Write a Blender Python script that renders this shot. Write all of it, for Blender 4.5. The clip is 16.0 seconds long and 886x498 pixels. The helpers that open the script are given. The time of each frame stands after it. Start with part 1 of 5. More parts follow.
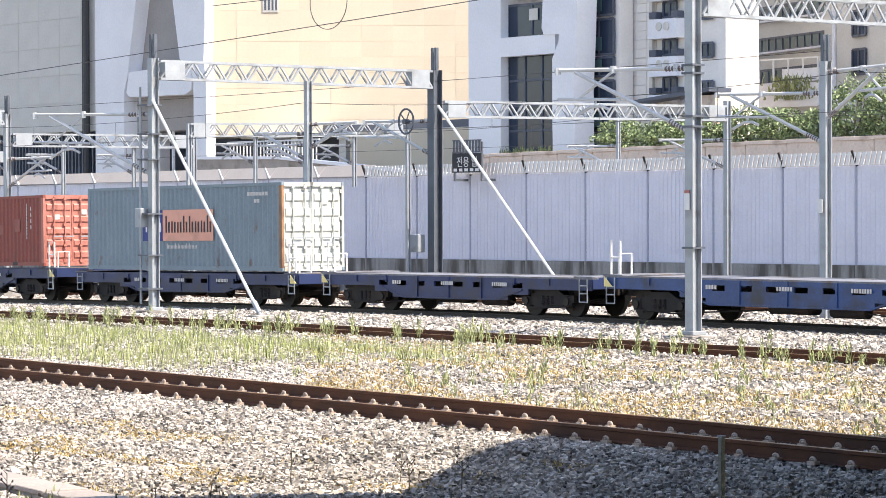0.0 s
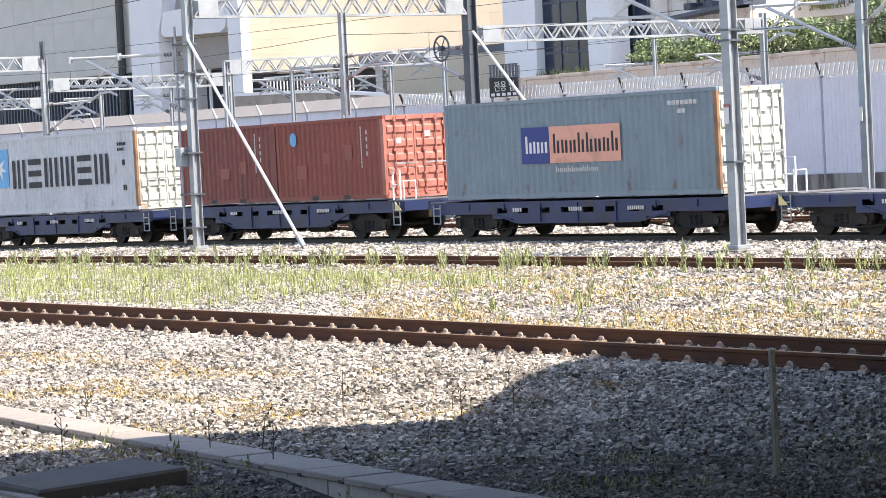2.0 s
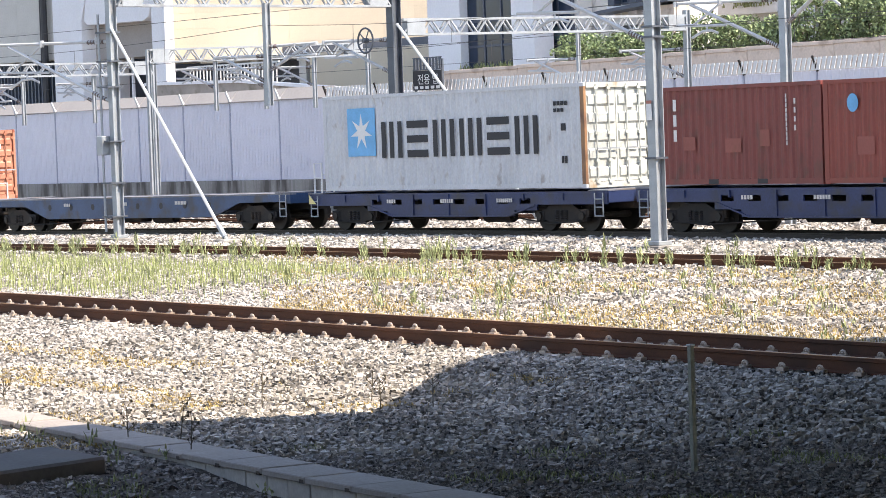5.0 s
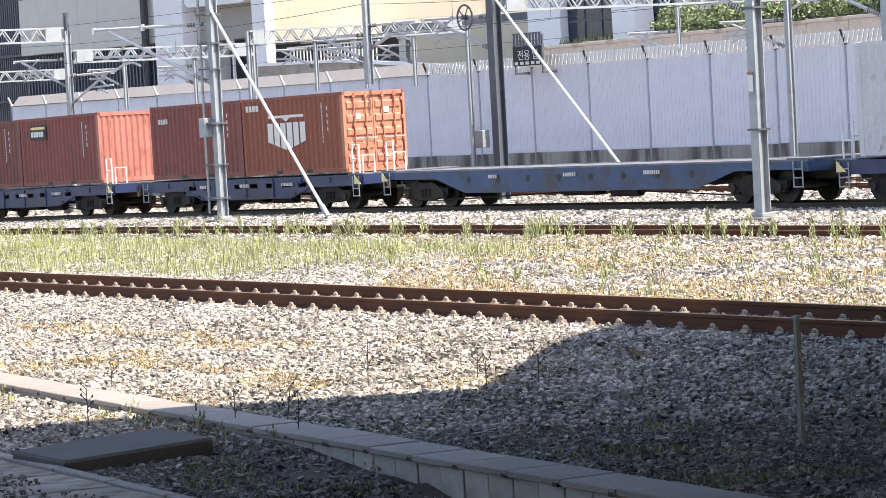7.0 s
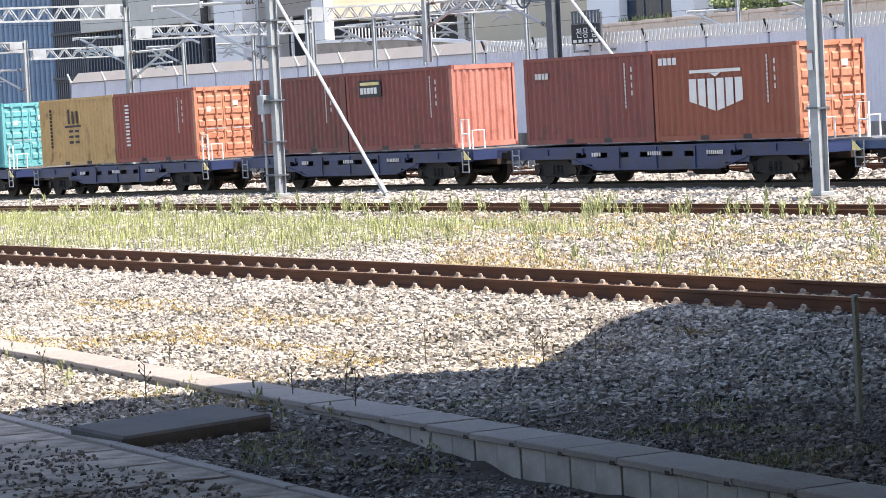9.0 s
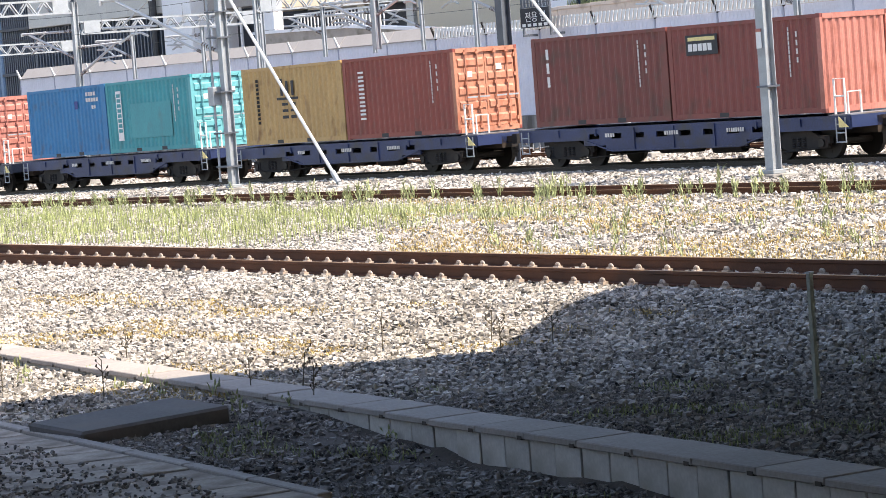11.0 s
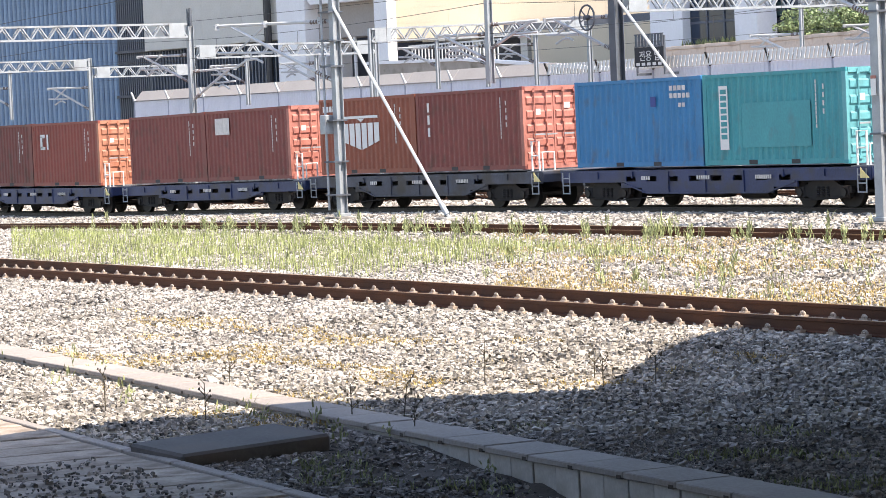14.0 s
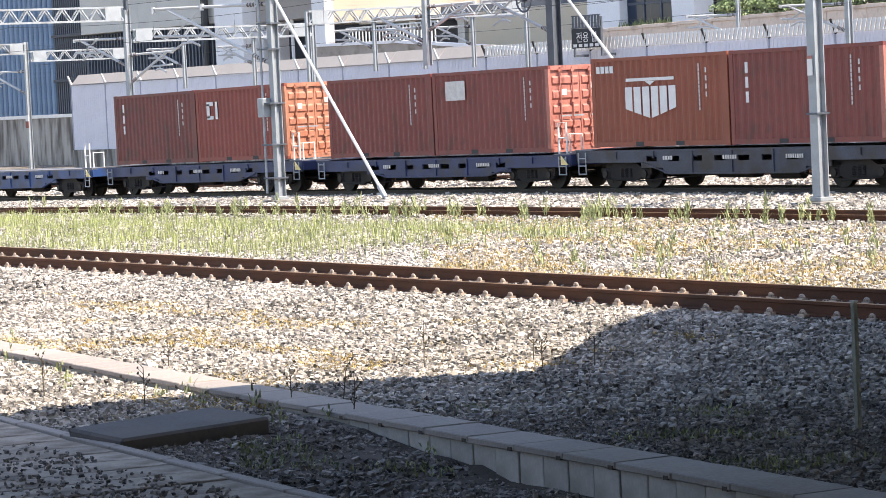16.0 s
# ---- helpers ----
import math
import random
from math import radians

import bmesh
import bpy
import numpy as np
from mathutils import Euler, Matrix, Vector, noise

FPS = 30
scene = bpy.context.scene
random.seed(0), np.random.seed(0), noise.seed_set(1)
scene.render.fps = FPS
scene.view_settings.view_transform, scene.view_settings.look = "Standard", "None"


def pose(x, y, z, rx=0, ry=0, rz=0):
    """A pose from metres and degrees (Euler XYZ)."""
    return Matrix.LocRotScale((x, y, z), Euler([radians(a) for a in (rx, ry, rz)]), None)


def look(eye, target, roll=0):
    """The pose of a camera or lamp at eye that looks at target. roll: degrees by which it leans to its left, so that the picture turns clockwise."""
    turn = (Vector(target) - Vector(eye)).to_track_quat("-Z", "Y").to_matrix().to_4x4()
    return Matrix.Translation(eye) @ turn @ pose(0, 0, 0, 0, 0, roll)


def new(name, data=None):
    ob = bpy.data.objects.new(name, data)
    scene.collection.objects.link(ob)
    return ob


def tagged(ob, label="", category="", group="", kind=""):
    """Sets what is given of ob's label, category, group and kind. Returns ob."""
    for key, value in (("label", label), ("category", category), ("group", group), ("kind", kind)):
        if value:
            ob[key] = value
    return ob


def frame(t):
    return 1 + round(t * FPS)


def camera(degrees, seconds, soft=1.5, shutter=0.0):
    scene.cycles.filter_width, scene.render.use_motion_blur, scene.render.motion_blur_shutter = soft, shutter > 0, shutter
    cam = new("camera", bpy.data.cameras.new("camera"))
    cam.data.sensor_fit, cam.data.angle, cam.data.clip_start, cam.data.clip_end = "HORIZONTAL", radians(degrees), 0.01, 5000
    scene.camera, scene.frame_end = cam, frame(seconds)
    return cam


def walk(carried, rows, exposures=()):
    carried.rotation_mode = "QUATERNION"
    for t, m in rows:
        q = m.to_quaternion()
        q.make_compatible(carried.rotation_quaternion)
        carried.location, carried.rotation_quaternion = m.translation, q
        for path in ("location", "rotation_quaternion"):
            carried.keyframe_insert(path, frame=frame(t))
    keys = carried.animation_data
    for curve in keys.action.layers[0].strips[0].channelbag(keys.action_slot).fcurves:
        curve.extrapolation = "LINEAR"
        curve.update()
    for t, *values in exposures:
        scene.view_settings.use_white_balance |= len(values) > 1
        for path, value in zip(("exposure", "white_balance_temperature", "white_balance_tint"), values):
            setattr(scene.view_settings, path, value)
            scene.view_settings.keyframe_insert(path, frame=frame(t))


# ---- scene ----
# One hand-held camera that pans and rolls from a fixed standpoint on the platform.
EYE = (0.0, 0.0, 3.0)
cam = camera(17.76, 16.0, soft=0.75)
TURNS = [
    (0.0, 52.589, -0.777, -0.171), (0.1, 51.848, -0.789, 0.019), (0.3, 52.450, -0.600, -0.450),
    (0.5, 52.494, -0.484, -1.007), (1.0, 52.910, -1.514, -1.757), (1.5, 52.925, -1.942, -2.241),
    (2.0, 53.497, -2.239, -2.832), (2.5, 53.464, -2.618, -3.253), (3.0, 53.603, -2.978, -3.389),
    (3.5, 53.161, -2.952, -3.269), (3.7, 52.189, -3.022, -2.744), (5.8, 52.058, -2.349, -1.800),
    (6.0, 52.492, -2.423, -2.200), (6.5, 53.329, -2.617, -2.950), (7.0, 54.018, -2.835, -3.130),
    (7.5, 54.192, -2.929, -2.020), (8.0, 53.886, -2.963, -2.130), (8.2, 54.658, -3.114, -2.380),
    (10.3, 54.906, -3.367, -3.645), (10.5, 54.300, -3.520, -3.920), (11.0, 54.306, -3.550, -4.350),
    (11.5, 54.803, -3.034, -3.650), (12.0, 54.455, -2.778, -3.580), (12.5, 55.795, -2.390, -3.825),
    (13.0, 56.268, -2.298, -4.100), (13.5, 56.117, -2.469, -2.865), (14.0, 56.416, -2.735, -2.415),
    (14.5, 56.194, -2.934, -2.700), (15.0, 55.936, -2.875, -3.020), (15.5, 55.808, -2.785, -3.220),
    (16.0, 55.189, -3.149, -2.710),
]
walk(cam, [(t, pose(*EYE, 90 + p, 0, y) @ pose(0, 0, 0, 0, 0, r)) for t, y, p, r in TURNS],
     exposures=[(0.0, 1.16, 7220, 14), (16.0, 1.16, 7220, 14)])

# ---- light ----
TO_SUN = Vector((0.55, 0.22, 0.80)).normalized()
world = bpy.data.worlds.new("sky")
world.use_nodes = True
scene.world = world
sky = world.node_tree.nodes.new("ShaderNodeTexSky")
sky.sky_type = "NISHITA"
sky.sun_disc = False
sky.sun_elevation = math.asin(TO_SUN.z)
sky.sun_rotation = math.atan2(TO_SUN.x, TO_SUN.y)
world.node_tree.links.new(sky.outputs[0], world.node_tree.nodes["Background"].inputs[0])
world.node_tree.nodes["Background"].inputs[1].default_value = 0.15
sun_data = bpy.data.lights.new("sun", "SUN")
sun_data.energy, sun_data.angle, sun_data.color = 4.0, radians(0.5), (1.0, 0.95, 0.86)
sun = new("sun", sun_data)
sun.matrix_world = look(TO_SUN * 60, (0, 0, 0))


# ---- materials ----
def mat(name, color, rough=0.7, metal=0.0, vary=0.15, scale=3.0, fine=40.0, bump=0.15, dirt=None, dirt_amount=0.0, dirt_scale=1.2,
        per_object=0.0, per_island=0.0, stretch=(1, 1, 1), dist=0.01):
    m = bpy.data.materials.new(name)
    m.use_nodes = True
    nt = m.node_tree
    b = nt.nodes["Principled BSDF"]
    b.inputs["Roughness"].default_value, b.inputs["Metallic"].default_value = rough, metal
    N, L = nt.nodes.new, nt.links.new
    co = N("ShaderNodeTexCoord")
    mp = N("ShaderNodeMapping")
    mp.inputs["Scale"].default_value = stretch
    L(co.outputs["Object"], mp.inputs[0])
    n1, n2 = N("ShaderNodeTexNoise"), N("ShaderNodeTexNoise")
    n1.inputs["Scale"].default_value, n2.inputs["Scale"].default_value = scale, fine
    n1.inputs["Detail"].default_value, n2.inputs["Detail"].default_value = 5, 3
    for n in (n1, n2):
        L(mp.outputs[0], n.inputs["Vector"])
    add = N("ShaderNodeMath")
    add.operation = "ADD"
    L(n1.outputs[0], add.inputs[0])
    L(n2.outputs[0], add.inputs[1])
    last = add.outputs[0]
    for kind, amount in (("ob", per_object), ("isl", per_island)):
        if amount:
            src = N("ShaderNodeObjectInfo").outputs["Random"] if kind == "ob" else N("ShaderNodeNewGeometry").outputs["Random Per Island"]
            ma = N("ShaderNodeMath")
            ma.operation = "MULTIPLY_ADD"
            L(src, ma.inputs[0])
            ma.inputs[1].default_value = amount
            L(last, ma.inputs[2])
            sub = N("ShaderNodeMath")
            sub.operation = "SUBTRACT"
            L(ma.outputs[0], sub.inputs[0])
            sub.inputs[1].default_value = amount / 2
            last = sub.outputs[0]
    rng = N("ShaderNodeMapRange")
    rng.inputs["From Min"].default_value, rng.inputs["From Max"].default_value = 0.55, 1.45
    rng.inputs["To Min"].default_value, rng.inputs["To Max"].default_value = 1 - vary * 1.6, 1 + vary * 1.6
    rng.clamp = False
    L(last, rng.inputs["Value"])
    mul = N("ShaderNodeVectorMath")
    mul.operation = "SCALE"
    mul.inputs[0].default_value = color
    L(rng.outputs[0], mul.inputs["Scale"])
    out = mul.outputs[0]
    if dirt:
        n3 = N("ShaderNodeTexNoise")
        n3.inputs["Scale"].default_value, n3.inputs["Detail"].default_value = dirt_scale, 8
        L(mp.outputs[0], n3.inputs["Vector"])
        r3 = N("ShaderNodeMapRange")
        r3.inputs["From Min"].default_value, r3.inputs["From Max"].default_value = 0.66 - dirt_amount * 0.3, 0.78 - dirt_amount * 0.2
        L(n3.outputs[0], r3.inputs["Value"])
        mix = N("ShaderNodeMix")
        mix.data_type = "RGBA"
        L(r3.outputs[0], mix.inputs["Factor"])
        L(out, mix.inputs["A"])
        mix.inputs["B"].default_value = (*dirt, 1)
        out = mix.outputs["Result"]
    L(out, b.inputs["Base Color"])
    if bump:
        bp = N("ShaderNodeBump")
        bp.inputs["Strength"].default_value, bp.inputs["Distance"].default_value = bump, dist
        L(add.outputs[0], bp.inputs["Height"])
        L(bp.outputs[0], b.inputs["Normal"])
    return m


def glass_mat(name, tint):
    m = mat(name, tint, rough=0.08, vary=0.2, scale=0.6, bump=0.02)
    m.node_tree.nodes["Principled BSDF"].inputs["Specular IOR Level"].default_value = 0.35
    return m


def ground_mat():
    """Pale ballast stones, cell-wise tone, dry yellow growth, dark fines and painted gap shadow."""
    m = bpy.data.materials.new("ballast_ground")
    m.use_nodes = True
    nt = m.node_tree
    N, L = nt.nodes.new, nt.links.new
    b = nt.nodes["Principled BSDF"]
    b.inputs["Roughness"].default_value = 0.95
    co = N("ShaderNodeTexCoord")
    vo = N("ShaderNodeTexVoronoi")
    vo.inputs["Scale"].default_value = 13.0
    L(co.outputs["Object"], vo.inputs["Vector"])
    ramp = N("ShaderNodeValToRGB")
    # Low tones also stand for the shadow between the loose stones.
    ramp.color_ramp.elements[0].color, ramp.color_ramp.elements[1].color = (0.06, 0.052, 0.047, 1), (0.31, 0.285, 0.26, 1)
    sep = N("ShaderNodeSeparateColor")
    L(vo.outputs["Color"], sep.inputs[0])
    L(sep.outputs[0], ramp.inputs[0])
    no = N("ShaderNodeTexNoise")
    no.inputs["Scale"].default_value, no.inputs["Detail"].default_value = 0.35, 6
    L(co.outputs["Object"], no.inputs["Vector"])
    rg = N("ShaderNodeMapRange")
    rg.inputs["From Min"].default_value, rg.inputs["From Max"].default_value = 0.52, 0.72
    rg.inputs["To Max"].default_value = 0.7
    L(no.outputs[0], rg.inputs["Value"])
    mix = N("ShaderNodeMix")
    mix.data_type = "RGBA"
    L(rg.outputs[0], mix.inputs["Factor"])
    L(ramp.outputs[0], mix.inputs["A"])
    mix.inputs["B"].default_value = (0.34, 0.27, 0.14, 1)
    L(mix.outputs["Result"], b.inputs["Base Color"])
    bp = N("ShaderNodeBump")
    bp.inputs["Strength"].default_value, bp.inputs["Distance"].default_value = 0.9, 0.03
    bp.invert = True
    L(vo.outputs["Distance"], bp.inputs["Height"])
    L(bp.outputs[0], b.inputs["Normal"])
    return m


M = {}
M["ground"] = ground_mat()
M["stone"] = mat("ballast_stone", (0.355, 0.33, 0.30), 0.85, vary=0.42, scale=0.8, fine=30, bump=0.3, per_island=0.9)
M["concrete"] = mat("concrete", (0.345, 0.31, 0.285), 0.9, vary=0.15, scale=1.5, fine=30, bump=0.3, dirt=(0.2, 0.18, 0.15), dirt_amount=0.4, per_object=0.3)
M["old_concrete"] = mat("stained_concrete", (0.36, 0.35, 0.33), 0.95, vary=0.2, scale=1.0, fine=25, bump=0.3, dirt=(0.12, 0.11, 0.10), dirt_amount=0.8, dirt_scale=0.9, stretch=(2, 1, 0.4))
M["rail"] = mat("rusty_rail", (0.115, 0.042, 0.019), 0.75, metal=0.2, vary=0.25, scale=2, fine=60, bump=0.2, dirt=(0.07, 0.03, 0.018), dirt_amount=0.5)
M["rail_top"] = mat("worn_rail_head", (0.34, 0.19, 0.09), 0.5, metal=0.7, vary=0.2, scale=2, fine=60, bump=0.1)
# Main track rails: the shade on their near side is in the colour.
M["rail_in_shade"] = mat("shade_dark_rail", (0.035, 0.026, 0.022), 0.5, metal=0.2, vary=0.2, scale=2, fine=60, bump=0.2)
M["clip"] = mat("rail_clip", (0.48, 0.39, 0.32), 0.5, metal=0.15, vary=0.2, per_object=0.4)
M["galv"] = mat("galvanised_steel", (0.36, 0.39, 0.42), 0.55, metal=0.4, vary=0.15, scale=3, fine=50, bump=0.08, dirt=(0.25, 0.26, 0.27), dirt_amount=0.4)
# Paler than galv: the glare of sunlit tubes is put into the colour.
M["galv_pale"] = mat("sun_bright_galvanised_steel", (0.50, 0.52, 0.54), 0.5, metal=0.1, vary=0.12, scale=3, fine=50, bump=0.05)
M["cladding_blue"] = mat("steel_blue_ribbed_cladding", (0.16, 0.25, 0.38), 0.5, vary=0.15, scale=0.6, fine=8, bump=0.05, per_object=0.3)
M["galv_dark"] = mat("dark_grey_steel", (0.11, 0.125, 0.15), 0.55, metal=0.4, vary=0.2, scale=3, fine=50, bump=0.08)
M["wire"] = mat("dark_wire", (0.07, 0.07, 0.075), 0.6, metal=0.4, vary=0.1)
M["insulator"] = mat("brown_insulator", (0.13, 0.10, 0.095), 0.3, vary=0.1)
M["wagon"] = mat("navy_wagon_paint", (0.019, 0.034, 0.105), 0.5, vary=0.25, scale=1.5, fine=25, bump=0.12, dirt=(0.03, 0.03, 0.04), dirt_amount=0.4, dirt_scale=1.0)
M["wagon_blue"] = mat("blue_wagon_paint", (0.022, 0.062, 0.19), 0.45, vary=0.2, scale=1.5, fine=25, bump=0.1, dirt=(0.03, 0.035, 0.05), dirt_amount=0.5)
M["wagon_teal"] = mat("steel_blue_wagon_paint", (0.020, 0.060, 0.155), 0.45, vary=0.2, scale=1.5, fine=25, bump=0.1, dirt=(0.03, 0.035, 0.05), dirt_amount=0.5)
M["wagon_grey"] = mat("grey_blue_wagon_paint", (0.048, 0.056, 0.085), 0.55, vary=0.25, scale=1.5, fine=25, bump=0.1, dirt=(0.035, 0.03, 0.03), dirt_amount=0.6)
M["deck"] = mat("worn_wagon_deck", (0.17, 0.18, 0.21), 0.7, vary=0.3, scale=2, fine=20, bump=0.2, dirt=(0.15, 0.12, 0.10), dirt_amount=0.5)
M["bogie"] = mat("grimy_bogie_iron", (0.017, 0.015, 0.015), 0.75, metal=0.2, vary=0.3, scale=4, fine=40, bump=0.2, dirt=(0.045, 0.03, 0.022), dirt_amount=0.4)
M["wheel"] = mat("steel_wheel", (0.026, 0.022, 0.02), 0.6, metal=0.4, vary=0.2)
M["white"] = mat("white_paint", (0.75, 0.75, 0.74), 0.6, vary=0.08, scale=4, fine=40, bump=0.05)
M["offwhite"] = mat("faded_white_marking", (0.62, 0.60, 0.58), 0.7, vary=0.2, scale=6, fine=60, bump=0.02)
M["yellow"] = mat("yellow_paint", (0.78, 0.66, 0.30), 0.6, vary=0.15)
M["black"] = mat("black_marking", (0.02, 0.022, 0.03), 0.6, vary=0.1)
M["navy"] = mat("navy_marking", (0.03, 0.05, 0.22), 0.6, vary=0.1)
M["salmon"] = mat("salmon_panel", (0.78, 0.38, 0.28), 0.6, vary=0.1, dirt=(0.6, 0.3, 0.22), dirt_amount=0.4)
M["sky_blue"] = mat("light_blue_panel", (0.14, 0.42, 0.72), 0.6, vary=0.15)


def paint(name, c, rust=(0.16, 0.07, 0.04), amount=0.25, vary=0.12):
    M[name] = mat(name, c, 0.55, vary=vary, scale=1.2, fine=18, bump=0.10, dirt=rust, dirt_amount=amount, dirt_scale=2.2, stretch=(1, 1, 0.6))


paint("cont_grey_green", (0.20, 0.265, 0.305), amount=0.10)
paint("cont_patch", (0.28, 0.078, 0.062), amount=0.2)
paint("cont_rust_frame", (0.30, 0.16, 0.08), (0.16, 0.08, 0.05), 0.5)
paint("cont_white_end", (0.47, 0.49, 0.46), (0.35, 0.25, 0.15), 0.25)
paint("cont_light_grey", (0.56, 0.58, 0.61), (0.30, 0.25, 0.22), 0.1)
paint("cont_red", (0.26, 0.062, 0.047), (0.20, 0.06, 0.045), 0.35)
paint("cont_red_dark", (0.215, 0.055, 0.047), (0.14, 0.05, 0.04), 0.4)
paint("cont_maroon", (0.18, 0.05, 0.043), (0.11, 0.05, 0.04), 0.5)
paint("cont_orange", (0.27, 0.075, 0.043), (0.24, 0.06, 0.035), 0.3)
# Sunlight on the +x door ends is put into these paler paints.
paint("cont_red_sun_paled", (0.43, 0.165, 0.13), (0.30, 0.10, 0.07), 0.35, 0.2)
paint("cont_teal_sun_paled", (0.11, 0.37, 0.41), (0.10, 0.30, 0.33), 0.3)
paint("cont_orange_sun_paled", (0.44, 0.19, 0.12), (0.34, 0.10, 0.05), 0.35, 0.2)
paint("cont_blue", (0.025, 0.19, 0.40), (0.06, 0.13, 0.22), 0.3)
paint("cont_teal", (0.035, 0.29, 0.33), (0.06, 0.22, 0.24), 0.3)
paint("cont_yellow", (0.50, 0.32, 0.13), (0.26, 0.14, 0.06), 0.3)
M["fence_post"] = mat("lilac_grey_post", (0.36, 0.38, 0.48), 0.6, vary=0.08, scale=1.0, fine=12, bump=0.05)
M["fence"] = mat("pale_lilac_panel", (0.70, 0.705, 0.79), 0.6, vary=0.06, scale=1.0, fine=12, bump=0.05, per_object=0.25)
M["beige"] = mat("cream_stone_cladding", (0.64, 0.55, 0.43), 0.85, vary=0.05, scale=0.5, fine=10, bump=0.05, per_object=0.45)
M["bldg_grey"] = mat("grey_cladding", (0.60, 0.585, 0.55), 0.85, vary=0.08, scale=0.5, fine=8, bump=0.05, per_object=0.1)
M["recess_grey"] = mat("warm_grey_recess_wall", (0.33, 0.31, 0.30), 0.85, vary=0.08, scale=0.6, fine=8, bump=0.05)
M["bldg_cream"] = mat("pale_cream_tile", (0.80, 0.76, 0.72), 0.7, vary=0.05, scale=0.6, fine=8, bump=0.04, per_object=0.3)
M["bldg_white"] = mat("white_render", (0.78, 0.79, 0.83), 0.8, vary=0.05, scale=0.4, fine=8, bump=0.03)
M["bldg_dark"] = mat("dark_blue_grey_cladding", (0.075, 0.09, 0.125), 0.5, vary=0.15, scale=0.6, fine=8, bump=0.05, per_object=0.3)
M["glass_dark"] = glass_mat("dark_window_glass", (0.03, 0.045, 0.075))
M["glass_green"] = glass_mat("green_window_glass", (0.08, 0.14, 0.15))
M["brown_wall"] = mat("brown_parapet_stone", (0.64, 0.53, 0.45), 0.9, vary=0.12, scale=1.0, fine=12, bump=0.15, dirt=(0.36, 0.26, 0.20), dirt_amount=0.4)
M["leaf"] = mat("hedge_leaf", (0.19, 0.25, 0.12), 0.6, vary=0.3, scale=2, fine=20, bump=0, per_island=1.2)
M["grass"] = mat("grass_blade", (0.30, 0.34, 0.13), 0.7, vary=0.25, scale=0.6, fine=10, bump=0, per_island=1.0)
M["weed"] = mat("weed_leaf", (0.29, 0.32, 0.15), 0.7, vary=0.25, scale=0.6, fine=10, bump=0, per_island=1.0)
M["dry"] = mat("dry_weed", (0.42, 0.31, 0.12), 0.8, vary=0.25, scale=0.6, fine=10, bump=0, per_island=1.0)
M["bark"] = mat("dry_stem", (0.10, 0.085, 0.06), 0.9, vary=0.2)
M["stake"] = mat("grey_steel_stake", (0.25, 0.27, 0.24), 0.6, metal=0.3, vary=0.2, dirt=(0.15, 0.1, 0.06), dirt_amount=0.5)
M["slab"] = mat("dark_worn_cover", (0.11, 0.103, 0.10), 0.85, vary=0.2, scale=2, fine=25, bump=0.2, dirt=(0.13, 0.11, 0.10), dirt_amount=0.5)
M["dusty_stone"] = mat("dusty_dark_stone", (0.28, 0.258, 0.24), 0.95, vary=0.34, scale=0.8, fine=30, bump=0.3, per_island=1.0)
M["walk_slab"] = mat("brownish_paving_concrete", (0.44, 0.37, 0.31), 0.95, vary=0.2, scale=1.2, fine=25, bump=0.35, dirt=(0.17, 0.13, 0.10), dirt_amount=0.6, dirt_scale=1.6, per_object=0.5)
M["pale_concrete"] = mat("pale_cast_concrete", (0.50, 0.48, 0.45), 0.9, vary=0.12, scale=2, fine=30, bump=0.2, dirt=(0.30, 0.27, 0.22), dirt_amount=0.35, per_object=0.4)
M["soil"] = mat("dark_soil", (0.09, 0.072, 0.06), 0.95, vary=0.3, scale=3, fine=30, bump=0.4)


# ---- mesh helpers ----
def box(bm, x0, x1, y0, y1, z0, z1, m=None):
    v = [bm.verts.new((x, y, z)) for x in (x0, x1) for y in (y0, y1) for z in (z0, z1)]
    if m is not None:
        for w in v:
            w.co = m @ w.co
    for f in ((0, 1, 3, 2), (4, 6, 7, 5), (0, 4, 5, 1), (2, 3, 7, 6), (0, 2, 6, 4), (1, 5, 7, 3)):
        bm.faces.new([v[i] for i in f])


def tube(bm, a, b, r, n=6, r2=None):
    a, b = Vector(a), Vector(b)
    d = (b - a).normalized()
    u = d.orthogonal().normalized()
    w = d.cross(u)
    r2 = r if r2 is None else r2
    A = [bm.verts.new(a + (u * math.cos(k * math.tau / n) + w * math.sin(k * math.tau / n)) * r) for k in range(n)]
    B = [bm.verts.new(b + (u * math.cos(k * math.tau / n) + w * math.sin(k * math.tau / n)) * r2) for k in range(n)]
    for k in range(n):
        bm.faces.new((A[k], A[(k + 1) % n], B[(k + 1) % n], B[k]))
    bm.faces.new(A[::-1])
    bm.faces.new(B)


def chain(bm, pts, r, n=6):
    """A tube swept along a run of points, in one piece."""
    pts = [Vector(p) for p in pts]
    rows, u = [], None
    for i, p in enumerate(pts):
        d = (pts[min(i + 1, len(pts) - 1)] - pts[max(i - 1, 0)]).normalized()
        if d.length < 0.5:
            d = Vector((0, 0, 1))
        u = d.orthogonal().normalized() if u is None else (u - d * u.dot(d)).normalized()
        w = d.cross(u)
        rows.append([bm.verts.new(p + (u * math.cos(k * math.tau / n) + w * math.sin(k * math.tau / n)) * r) for k in range(n)])
    for A, B in zip(rows, rows[1:]):
        for k in range(n):
            bm.faces.new((A[k], A[(k + 1) % n], B[(k + 1) % n], B[k]))
    bm.faces.new(rows[0][::-1])
    bm.faces.new(rows[-1])


